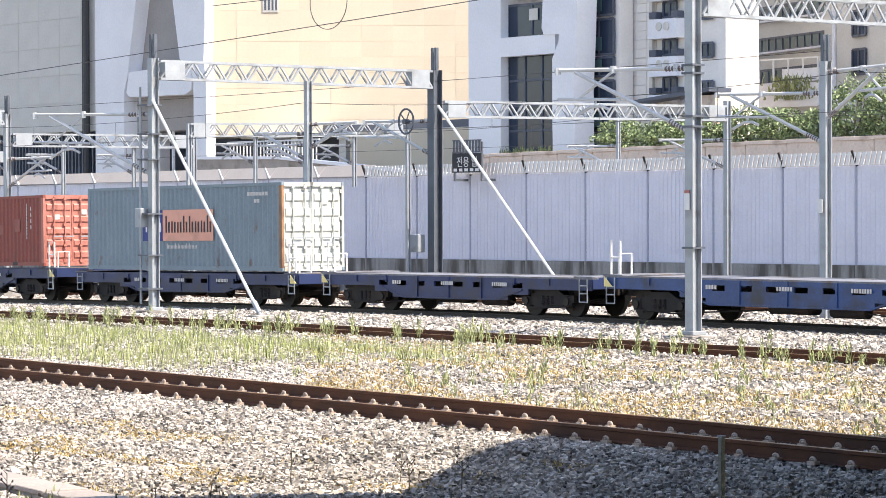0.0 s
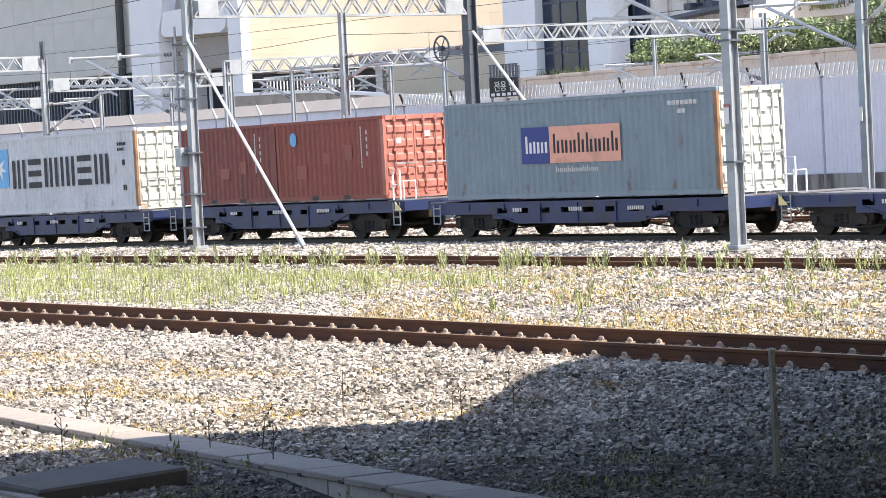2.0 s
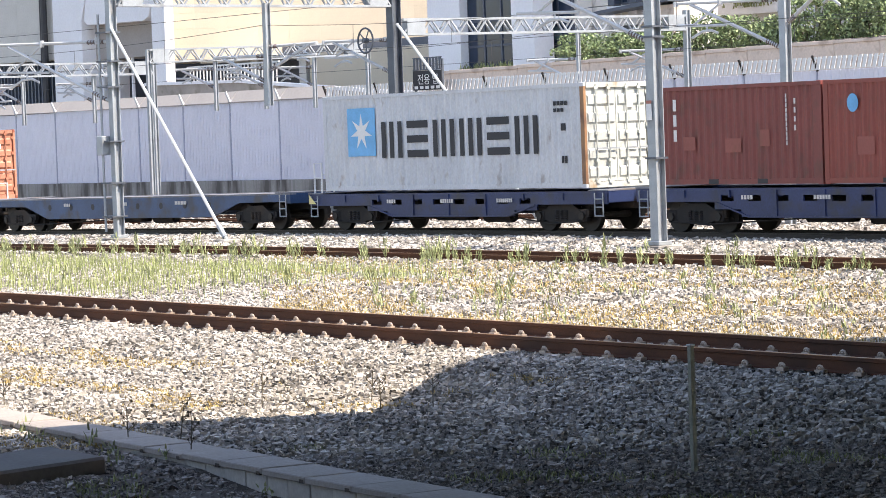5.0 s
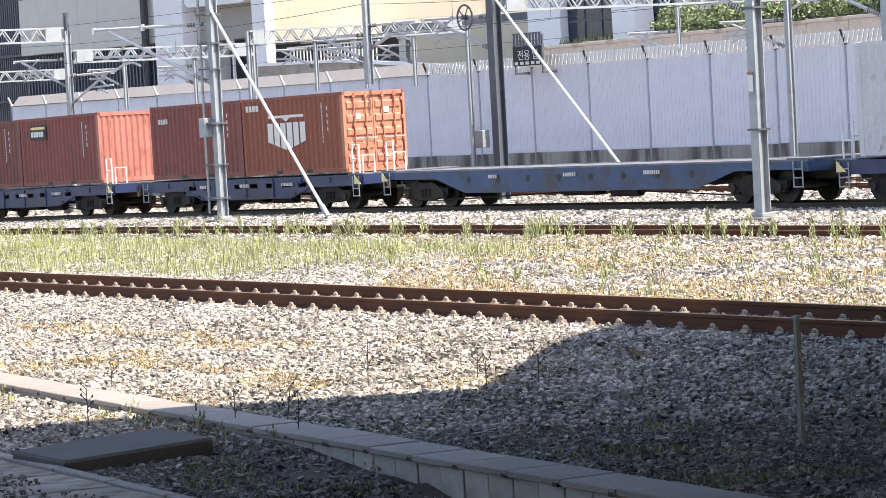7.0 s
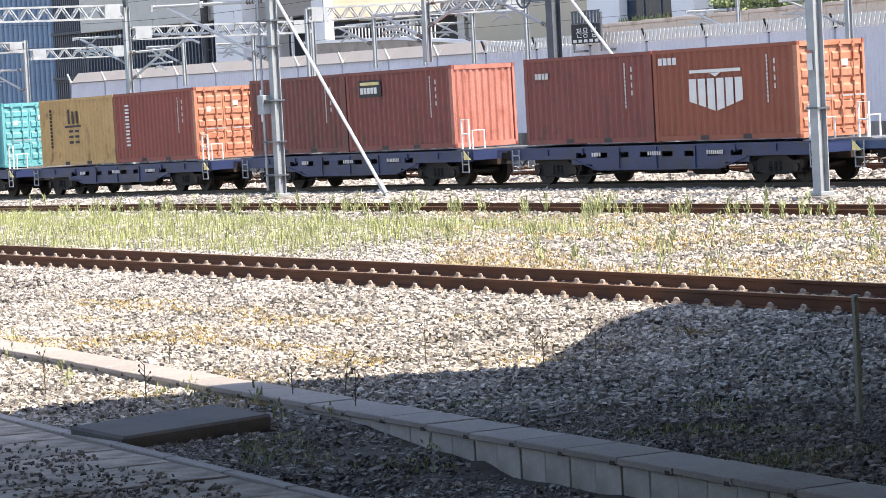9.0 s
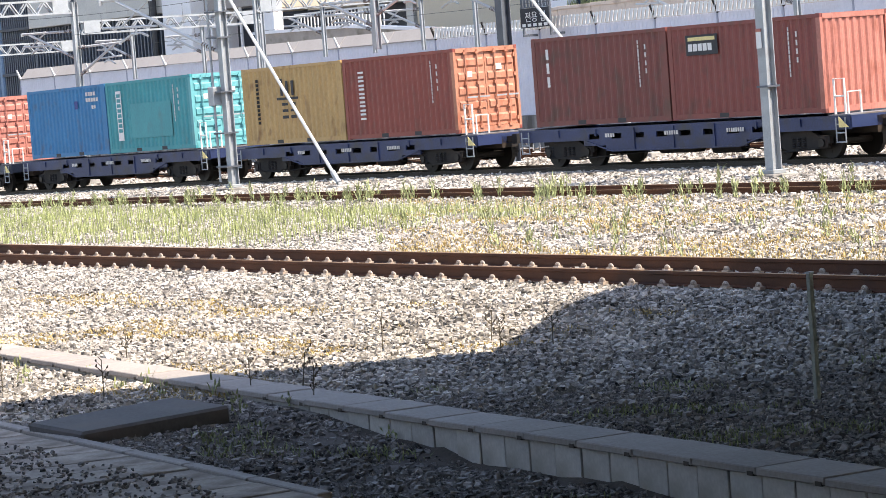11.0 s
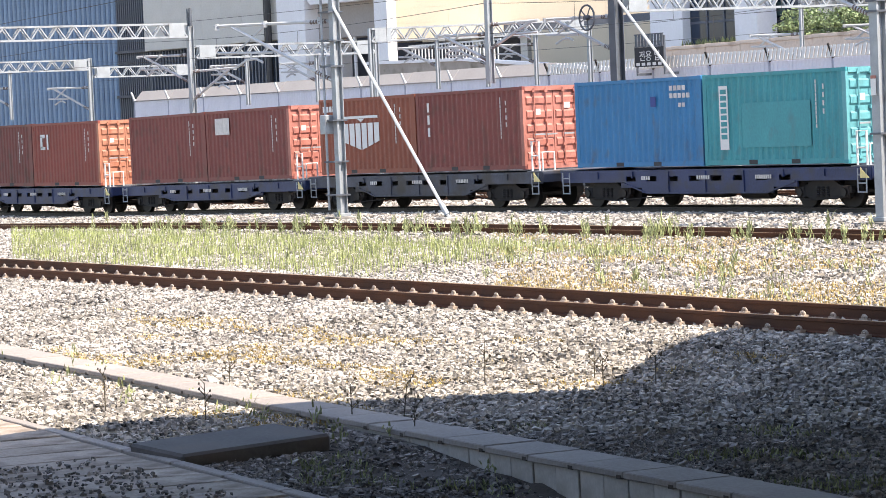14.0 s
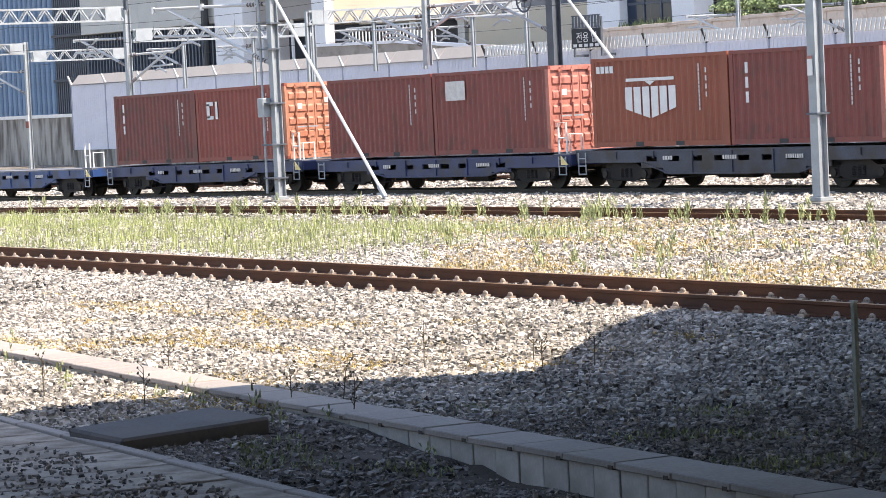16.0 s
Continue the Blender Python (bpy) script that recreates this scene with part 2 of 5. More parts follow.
def prism(bm, pts, y0, y1):
    """A polygon in x and z, drawn out from y0 to y1."""
    A = [bm.verts.new((x, y0, z)) for x, z in pts]
    B = [bm.verts.new((x, y1, z)) for x, z in pts]
    n = len(pts)
    bm.faces.new(A)
    bm.faces.new(B[::-1])
    for k in range(n):
        bm.faces.new((A[k], B[k], B[(k + 1) % n], A[(k + 1) % n]))


def mesh_of(name, bm, material):
    bmesh.ops.recalc_face_normals(bm, faces=bm.faces)
    me = bpy.data.meshes.new(name)
    bm.to_mesh(me)
    bm.free()
    me.materials.append(material)
    return me


def part(name, bm, material, parent=None, label="", m=None):
    ob = new(name, bm if isinstance(bm, bpy.types.Mesh) else mesh_of(name, bm, material))
    if parent is not None:
        ob.parent = parent
    if m is not None:
        ob.matrix_basis = m
    if label:
        ob["label"] = label
    return ob


def bm_box(*a, bevel=0.0):
    bm = bmesh.new()
    box(bm, *a)
    if bevel:
        bmesh.ops.bevel(bm, geom=bm.edges[:], offset=bevel, segments=1, affect="EDGES")
    return bm


def thing(name, label, category, group="", kind="", m=None):
    ob = tagged(new(name), label, category, group, kind)
    ob.empty_display_size = 0.3
    if m is not None:
        ob.matrix_basis = m
    return ob


# ---- ground ----
def smooth(a, b, t):
    t = min(max((t - a) / (b - a), 0), 1)
    return t * t * (3 - 2 * t)


def kerb_y(x):
    return 13.02 - 0.131 * (x + 14.8)


def dip(x):
    """The far tracks sink gently towards the far end."""
    return -min(0.00018 * min(x + 54, 0) ** 2, 0.45)


def ground_z(x, y):
    """Height of the ballast: low before the kerb, a shoulder under the near track, lower again between the tracks."""
    k = kerb_y(x)
    low = 0.02 - 0.22 * smooth(-22.3, -18.3, x) + 0.05 * noise.noise((x * 1.3, y * 1.3, 2)) * smooth(-22, -19, x)
    z = low + (0.07 - low) * smooth(k + 0.2, k + 0.5, y)
    yy = y + 0.036 * (x + 23) + 0.38
    z += 0.125 * smooth(18.5, 21.2, yy) - 0.335 * smooth(24.9, 28.5, yy) - 0.06 * smooth(34, 38, y) + 0.06 * smooth(40, 41.4, y)
    z += dip(x) * smooth(36, 41, y)
    z += 0.02 * (1 - smooth(20, 21, y)) * noise.noise((x * 0.5, y * 0.5, 0))
    if 26 < y < 41:
        z += 0.06 * noise.noise((x * 0.25, y * 0.35, 3))
    return z


def earthy(x, y):
    """Where dark soil shows between few stones: before the kerb and in the hollow behind it."""
    k = kerb_y(x)
    if y < k:
        return x > -23.5 or y < k - 2.2
    return x > -20.5 + 0.9 * (y - 15.0) + 0.8 * noise.noise((x, y, 5)) and y < 19.5


def build_ground():
    xs = list(np.linspace(-1500, -230, 10)) + list(np.arange(-220, -60, 6.0)) + list(np.arange(-60, 5, 0.7)) + list(np.linspace(10, 1200, 8))
    ys = [-900, -200, -60, -20, 0, 6] + list(np.arange(9, 46, 0.35)) + list(np.arange(46, 90, 2.0)) + [100, 130, 200, 500, 1500]
    verts = [(x, y, ground_z(x, y) if y < 60 else -0.27 + dip(x)) for x in xs for y in ys]
    n = len(ys)
    faces = [(i * n + j, (i + 1) * n + j, (i + 1) * n + j + 1, i * n + j + 1) for i in range(len(xs) - 1) for j in range(n - 1)]
    me = bpy.data.meshes.new("ground")
    me.from_pydata(verts, [], faces)
    me.materials.append(M["ground"])
    me.materials.append(M["soil"])
    for p in me.polygons:
        p.use_smooth = True
        if earthy(p.center.x, p.center.y):
            p.material_index = 1
    tagged(new("ground", me), "pale grey railway ballast ground with dry patches", "ground", kind="structure")


def rail_profile(base, head=0.172):
    h = head
    return [(-0.07, 0), (0.07, 0), (0.07, 0.012), (0.012, 0.03), (0.012, h - 0.045), (0.036, h - 0.035), (0.036, h), (-0.036, h), (-0.036, h - 0.035), (-0.012, h - 0.045), (-0.012, 0.03), (-0.07, 0.012)]


def build_track(name, y_mid, z_top, x0, x1, label, clips=None, sleepers=None, dips=True, m=None, steel="rail"):
    t = tagged(thing(name, label, "railway track", m=m), kind="structure")
    for y in (y_mid - 0.7525, y_mid + 0.7525):
        bm = bmesh.new()
        prof = rail_profile(0)
        xs = [x0] + ([-104, -98, -92, -86, -80, -74, -68, -62, -54] if dips else []) + [x1]
        sink = [dip(x) if dips else 0 for x in xs]
        rows = [[bm.verts.new((x, y + a, z_top - 0.172 + b + s)) for a, b in prof] for x, s in zip(xs, sink)]
        k = len(prof)
        for R, S in zip(rows, rows[1:]):
            for i in range(k):
                bm.faces.new((R[i], R[(i + 1) % k], S[(i + 1) % k], S[i]))
        r = part("rail", bm, M[steel], t, "rust-brown steel rail" if steel == "rail" else "steel rail darkened as its shaded side")
        bm = bmesh.new()
        rows = [[bm.verts.new((x, y + a, z_top + b + s)) for a, b in ((-0.031, 0.001), (0.031, 0.001), (0.031, 0.005), (-0.031, 0.005))] for x, s in zip(xs, sink)]
        for R, S in zip(rows, rows[1:]):
            for i in range(4):
                bm.faces.new((R[i], R[(i + 1) % 4], S[(i + 1) % 4], S[i]))
        part("rail_head", bm, M["rail_top" if steel == "rail" else "rail_in_shade"], r, "worn rail head")
    if sleepers:
        bm = bmesh.new()
        box(bm, -0.12, 0.12, -1.25, 1.25, -0.1, 0.0)
        me = mesh_of("sleeper", bm, M["concrete"])
        x = sleepers[0]
        while x < sleepers[1]:
            part("sleeper", me, None, t, m=pose(x, y_mid, z_top - 0.165 + (dip(x) if dips else 0)))
            x += 0.6
    if clips:
        bm = bmesh.new()
        box(bm, -0.06, 0.06, -0.045, 0.04, -0.02, 0.018)
        chain(bm, [(math.cos(a) * 0.048, -0.01, 0.01 + math.sin(a) * 0.05) for a in np.linspace(0, math.pi, 7)], 0.016, 5)
        tube(bm, (0.0, 0.0, 0.02), (0.0, -0.02, 0.045), 0.018, 6)
        me = mesh_of("rail_clip", bm, M["clip"])
        x = clips[0]
        while x < clips[1]:
            for y in (y_mid - 0.7525, y_mid + 0.7525):
                for s in (-1, 1):
                    part("rail_clip", me, None, t, m=pose(x, y + s * 0.115, z_top - 0.158, 0, 0, 0 if s < 0 else 180))
            x += 0.6
    return t


STONE_V = np.array([(-1, -1, -1), (1, -1, -1), (1, 1, -1), (-1, 1, -1), (-1, -1, 1), (1, -1, 1), (1, 1, 1), (-1, 1, 1)], float) * 0.5
STONE_F = np.array([(0, 3, 2, 1), (4, 5, 6, 7), (0, 1, 5, 4), (1, 2, 6, 5), (2, 3, 7, 6), (3, 0, 4, 7)])


def strew(name, places, sizes, material, label, flat=0.75):
    """Many small angular stones in one mesh."""
    rs = np.random.RandomState(7)
    n = len(places)
    v = np.repeat(STONE_V[None], n, 0) + rs.uniform(-0.24, 0.24, (n, 8, 3))
    v *= (sizes[:, None] * rs.uniform(0.6, 1.3, (n, 3)) * (1, 1, flat))[:, None, :]
    a, b = rs.uniform(0, 6.28, n), rs.normal(0, 0.45, n)
    ca, sa, cb, sb = np.cos(a)[:, None], np.sin(a)[:, None], np.cos(b)[:, None], np.sin(b)[:, None]
    y, z = v[..., 1] * cb - v[..., 2] * sb, v[..., 1] * sb + v[..., 2] * cb
    v[..., 1], v[..., 2] = y, z
    x, y = v[..., 0] * ca - v[..., 1] * sa, v[..., 0] * sa + v[..., 1] * ca
    v[..., 0], v[..., 1] = x, y
    v += np.asarray(places)[:, None, :]
    f = (STONE_F[None] + 8 * np.arange(n)[:, None, None]).reshape(-1, 4)
    me = bpy.data.meshes.new(name)
    me.from_pydata(v.reshape(-1, 3), [], f)
    me.materials.append(material)
    tagged(new(name, me), label, "gravel", kind="stuff")


def build_stones():
    rs = np.random.RandomState(3)
    pts, sizes, dark, dark_sizes = [], [], [], []
    # a wedge of ground from the platform's foot to the far siding
    for y0, y1, dens, size in ((9.5, 13.5, 260, 0.043), (13.5, 21.0, 310, 0.044), (21.0, 26.5, 240, 0.048), (26.5, 33, 110, 0.056), (33, 41.5, 60, 0.066), (43.4, 51.0, 45, 0.08), (53.4, 60.4, 22, 0.11), (62.8, 71.0, 14, 0.13)):
        xa0, xa1 = -2.25, -0.86
        n = int(dens * (y1 - y0) * ((y0 + y1) / 2) * (xa1 - xa0) * 0.93)
        y = rs.uniform(y0, y1, n)
        x = y * rs.uniform(xa0, xa1, n)
        for i in range(n):
            k = kerb_y(x[i])
            if k - 0.05 < y[i] < k + 0.6:
                continue
            edge = 11.42 - 0.131 * (x[i] + 20)
            if x[i] < -17 and y[i] < edge:
                if y[i] < edge - 0.55 - 0.35 * noise.noise((x[i] * 1.1, y[i], 1)) and x[i] > -22.6 and rs.rand() < 0.45:
                    dark.append((x[i], y[i], 0.08 + rs.uniform(-0.01, 0.015)))
                    dark_sizes.append(size * rs.uniform(0.3, 0.8))
                continue
            if earthy(x[i], y[i]):
                if rs.rand() < (0.95 if y[i] < k else 0.55):
                    dark.append((x[i], y[i], ground_z(x[i], y[i]) + rs.uniform(-0.02, 0.012)))
                    dark_sizes.append(size * rs.uniform(0.5, 1.3))
                for q in range(3):
                    gx, gy = x[i] + rs.uniform(-0.08, 0.08), y[i] + rs.uniform(-0.08, 0.08)
                    dark.append((gx, gy, ground_z(gx, gy) + rs.uniform(-0.004, 0.008)))
                    dark_sizes.append(size * rs.uniform(0.2, 0.5))
                continue
            pts.append((x[i], y[i], ground_z(x[i], y[i]) + rs.uniform(-0.012, 0.024)))
            sizes.append(size * rs.uniform(0.6, 1.35))
    strew("dusty_stones", dark, np.array(dark_sizes), M["dusty_stone"], "dusty dark stones scattered on bare soil")
    strew("ballast_stones", pts, np.array(sizes), M["stone"], "loose pale grey angular ballast stones")


def blades(name, roots, heights, material, label, width=0.012, lean=0.35, per=1):
    rs = np.random.RandomState(11)
    roots = np.asarray(roots, float)
    n = len(roots)
    a, l = rs.uniform(0, 6.28, n), rs.uniform(0.05, lean, n)
    d = np.stack([np.cos(a) * l, np.sin(a) * l, np.ones(n)], 1) * heights[:, None]
    s = np.stack([-np.sin(a), np.cos(a), np.zeros(n)], 1) * width
    mid = roots + d * np.array([0.4, 0.4, 0.55])
    v = np.stack([roots - s, roots + s, mid + s * 0.8, mid - s * 0.8, roots + d], 1).reshape(-1, 3)
    k = 5 * np.arange(n)[:, None]
    f = [tuple(q) for q in (k + np.array([[0, 1, 2, 3]]))] + [tuple(q) for q in (k + np.array([[3, 2, 4]]))]
    me = bpy.data.meshes.new(name)
    me.from_pydata([tuple(p) for p in v], [], f)
    me.materials.append(material)
    return tagged(new(name, me), label, "grass", kind="stuff")


def build_growth():
    rs = np.random.RandomState(5)
    # the tall green strip between the tracks
    pts = []
    while len(pts) < 13000:
        y = rs.uniform(29.2, 39.5)
        x = -y * rs.uniform(1.18, 2.15)
        edge = 1.30 + 0.30 * (1 - smooth(29.5, 37, y))
        if -x / y > edge + rs.normal(0, 0.05) and noise.noise((x * 0.35, y * 0.5, 9)) > -0.38 + rs.normal(0, 0.2):
            pts.append((x, y, ground_z(x, y)))
    blades("grass_strip", pts, rs.uniform(0.10, 0.36, len(pts)), M["grass"], "tall pale green grass between the tracks", 0.0065)
    # sparse yellowing tufts
    pts = []
    while len(pts) < 26000:
        y = rs.uniform(25.8, 41)
        x = -y * rs.uniform(0.85, 1.45)
        if noise.noise((x * 0.28, y * 0.5, 4)) > 0.0 + rs.normal(0, 0.10):
            pts.append((x, y, ground_z(x, y)))
    blades("dry_tufts", pts, rs.uniform(0.03, 0.10, len(pts)), M["dry"], "dry yellow grass tufts on the ballast", 0.009, 1.0)
    pts = []
    while len(pts) < 14000:
        y = rs.uniform(13.6, 20.2)
        x = -y * rs.uniform(1.05, 2.1)
        if noise.noise((x * 0.4, y * 0.9, 7)) > 0.22 + rs.normal(0, 0.06) and x < -23.5:
            pts.append((x, y, ground_z(x, y)))
    blades("dry_patch", pts, rs.uniform(0.02, 0.06, len(pts)), M["dry"], "low dry yellow growth on the near ballast", 0.008, 1.4)
    # sparse moss and seedlings on the shaded soil
    pts = []
    while len(pts) < 2200:
        y = rs.uniform(11.0, 18.5)
        x = -y * rs.uniform(0.86, 1.75)
        if x > -21.5 and abs(y - kerb_y(x) - 0.25) > 0.4 and noise.noise((x * 0.9, y * 0.9, 12)) > 0.3 + rs.normal(0, 0.06):
            pts.append((x, y, ground_z(x, y)))
    blades("shade_seedlings", pts, rs.uniform(0.02, 0.07, len(pts)), M["weed"], "sparse low green seedlings on shaded soil", 0.008, 1.2)
    # leafy weeds along the far siding and scattered stems
    pts, hs = [], []

    def plant(x, y, h, n):
        z = ground_z(x, y)
        for i in range(n):
            u = rs.uniform(0, 1)
            pts.append((x + rs.normal(0, 0.035), y + rs.normal(0, 0.035), z + u * h * 0.75))
            hs.append(h * rs.uniform(0.22, 0.4))
    for i in range(190):
        y = rs.normal(41.0, 0.35) if rs.rand() < 0.75 else rs.uniform(30, 44.6)
        plant(-y * rs.uniform(0.87, 2.0), y, rs.uniform(0.2, 0.62), 30)
    for i in range(150):
        y = rs.uniform(28, 40)
        plant(-y * rs.uniform(0.86, 1.35), y, rs.uniform(0.12, 0.4), 12)
    for i in range(26):
        x = rs.uniform(-33, -20)
        plant(x, kerb_y(x) + rs.normal(-0.2, 0.35), rs.uniform(0.1, 0.3), 12)
    blades("weeds", pts, np.array(hs), M["weed"], "upright leafy green weeds on the ballast", 0.011, 0.9)


def build_dead_stems():
    rs = random.Random(8)
    spots = [(-23.6, 17.6), (-24.3, 18.0), (-23.1, 17.9), (-25.2, 17.2), (-22.8, 14.6), (-23.4, 14.4), (-22.0, 14.2), (-27.6, 15.4), (-24.9, 13.6), (-26.5, 13.3)]
    for x, y in spots:
        z = ground_z(x, y)
        bm = bmesh.new()
        h = rs.uniform(0.3, 0.5)
        top = (rs.uniform(-0.05, 0.05), rs.uniform(-0.05, 0.05), h)
        tube(bm, (0, 0, -0.02), top, 0.007, 5, 0.004)
        for i in range(7):
            u = rs.uniform(0.35, 1)
            a = rs.uniform(0, 6.28)
            p = Vector(top) * u
            q = p + Vector((math.cos(a) * 0.06, math.sin(a) * 0.06, 0.06))
            tube(bm, p, q, 0.004, 4, 0.002)
            tube(bm, q, q + Vector((0.012, 0.0, 0.02)), 0.012, 5, 0.005)
        tagged(part("dead_weed", bm, M["bark"], m=pose(x, y, z)), "thin dark dried weed stem in the ballast", "weed", "dried weed stems")


def build_kerb():
    k = tagged(thing("cable_trough", "weathered concrete cable trough kerb with lids", "kerb"), kind="structure")
    ang = math.degrees(math.atan(-0.131))
    bm = bm_box(-0.395, 0.395, 0.0, 0.52, 0.0, 0.055, bevel=0.008)
    lid = mesh_of("lid", bm, M["concrete"])
    bm = bm_box(-0.195, 0.195, 0.045, 0.12, -0.36, -0.004, bevel=0.006)
    side = mesh_of("side_block", bm, M["pale_concrete"])
    # Small dark blocks paint the shade in the lids' lifting notches.
    notch = mesh_of("notch_shade_block", bm_box(-0.035, 0.035, -0.003, 0.05, -0.002, 0.03), M["soil"])
    x, i = -38.0, 0
    rs = random.Random(2)
    while x < -9:
        y = kerb_y(x)
        part("lid", lid, None, k, m=pose(x, y, 0.065 + rs.uniform(-0.006, 0.006), 0, rs.uniform(-0.4, 0.4), ang + rs.uniform(-0.5, 0.5)))
        for q in (-0.2, 0.2):
            cx = x + q * math.cos(radians(ang))
            part("side_block", side, None, k, m=pose(cx, kerb_y(cx) + rs.uniform(-0.006, 0.006), 0.065 + rs.uniform(-0.004, 0.004), 0, rs.uniform(-1, 1), ang + rs.uniform(-1, 1)))
        nx = x + 0.33
        part("notch_shade_block", notch, None, k, m=pose(nx, kerb_y(nx), 0.062, 0, 0, ang))
        x += 0.8 * math.cos(radians(ang))
    # a dark cover slab and a slab walk before it
    bm = bm_box(-0.5, 0.5, -0.76, 0.76, 0, 0.2, bevel=0.025)
    bmesh.ops.subdivide_edges(bm, edges=bm.edges[:], cuts=1)
    tagged(part("cover_slab", bm, M["slab"], m=pose(-22.3, 12.42, -0.04, 1.5, 1.5, 0)), "dark worn square cover slab on the gravel", "slab")
    w = tagged(thing("slab_walk", "weathered concrete slab walkway beside the kerb", "walkway"), kind="structure")
    slab = mesh_of("paving_slab", bm_box(-0.29, 0.29, -2.6, 1.0, 0, 0.07, bevel=0.008), M["walk_slab"])
    edge = mesh_of("edge_block", bm_box(-0.6, 0.6, -0.06, 0.06, 0, 0.1, bevel=0.008), M["concrete"])
    for j in range(32):
        x = -36 + j * 0.61
        part("paving_slab", slab, None, w, m=pose(x, 10.25 - 0.131 * (x + 20), 0.0 + rs.uniform(-0.01, 0.01), rs.uniform(-.5, .5), rs.uniform(-.5, .5), ang))
    for j in range(16):
        x = -35.8 + j * 1.22
        part("edge_block", edge, None, w, m=pose(x, 11.35 - 0.131 * (x + 20), -0.02, 0, 0, ang))
    # stake
    st = thing("steel_stake", "thin grey steel stake standing in the ballast", "stake", m=pose(-17.2, 16.05, 0.02))
    part("post", bm_box(-0.022, 0.022, -0.022, 0.022, -0.05, 1.1, bevel=0.004), M["stake"], st)
    part("cap", bm_box(-0.026, 0.026, -0.026, 0.026, 1.1, 1.115), M["galv"], st)
    bm = bmesh.new()
    tube(bm, (0, 0.0, 0.9), (-0.5, 0.25, 0.62), 0.003, 4)
    part("tie_wire", bm, M["galv"], st)


# ---- fence ----
def build_fence():
    Y = 72.0
    f = tagged(thing("fence", "pale lilac-grey noise barrier with leaning pickets on top", "fence"), kind="structure")
    x0, step = -138.2, 3.67
    joints = [x0 + 3.882 * i for i in range(9)] + [-103.26 + step * i for i in range(15)]
    bm = bmesh.new()
    for i in range(16):
        a = -step / 2 + 0.06 + i * (step - 0.12) / 16
        w = (step - 0.12) / 16
        prism(bm, [(a, 0.95), (a + w - 0.03, 0.95), (a + w - 0.03, 4.45), (a, 4.45)], -0.022, 0.03)
        prism(bm, [(a + w - 0.03, 0.95), (a + w, 0.95), (a + w, 4.45), (a + w - 0.03, 4.45)], -0.012, 0.03)
    for z in [0.98 + 0.38 * q for q in range(10)]:
        box(bm, -step / 2 + 0.06, step / 2 - 0.06, -0.038, -0.031, z - 0.012, z + 0.012)
    panel = mesh_of("panel", bm, M["fence"])
    post = mesh_of("post", bm_box(-0.045, 0.045, -0.04, 0.08, 0.2, 4.6, bevel=0.01), M["fence_post"])
    bm = bmesh.new()
    k = 15
    for i in range(k):
        x = -step / 2 + (i + 0.5) * step / k
        prism(bm, [(x - 0.085, 4.46), (x + 0.075, 4.46), (x + 0.21, 4.92), (x + 0.05, 4.92)], -0.12, -0.10)
    for y, z in ((-0.10, 4.48), (-0.10, 4.85)):
        tube(bm, (-step / 2, y, z), (step / 2, y, z), 0.018, 4)
    picket = mesh_of("picket_row", bm, M["white"])
    bm = bmesh.new()
    prism(bm, [(-step / 2 + 0.02, 4.47), (step / 2 - 0.02, 4.47), (step / 2 - 0.02, 4.5), (-step / 2 + 0.02, 4.5)], -0.1, 0.0)
    v = [bm.verts.new(p) for p in ((-step / 2 + 0.03, 0.0, 4.5), (step / 2 - 0.03, 0.0, 4.5), (step / 2 - 0.03, 0.45, 5.0), (-step / 2 + 0.03, 0.45, 5.0))]
    w = [bm.verts.new(q.co + Vector((0, 0.04, 0.0))) for q in v]
    bm.faces.new(v)
    bm.faces.new(w[::-1])
    for q in range(4):
        bm.faces.new((v[q], v[(q + 1) % 4], w[(q + 1) % 4], w[q]))
    sloping = mesh_of("sloping_panel", bm, M["recess_grey"])
    base = mesh_of("base_wall", bm_box(-step / 2 + 0.01, step / 2 - 0.01, -0.12, 0.2, -0.9, 0.95, bevel=0.01), M["old_concrete"])
    bm = bmesh.new()
    tube(bm, (0.05, 0, 4.42), (-0.1, -0.15, 4.98), 0.075, 5, 0.05)
    arm = mesh_of("bracket", bm, M["wheel"])
    arm_pale = arm.copy()
    arm_pale.materials[0] = M["galv_pale"]
    for a, b in zip(joints, joints[1:]):
        x, dz = (a + b) / 2, 0.003 * ((a + b) / 2 + 100)
        place = pose(x, Y, dz) @ Matrix.Diagonal(((b - a) / step, 1, 1, 1))
        part("panel", panel, None, f, m=place)
        part("base_wall", base, None, f, m=place)
        part("picket_row" if x > -101 else "sloping_panel", picket if x > -101 else sloping, None, f, m=place)
    for x in joints:
        part("post", post, None, f, m=pose(x, Y, 0.003 * (x + 100)))
        part("bracket", arm if x > -101 else arm_pale, None, f, m=pose(x, Y, 0.003 * (x + 100)))
    # the barrier turns away at its far end
    for j in range(3):
        part("panel", panel, None, f, m=pose(x0, Y + (j + 0.5) * step, -0.1, 0, 0, 90))


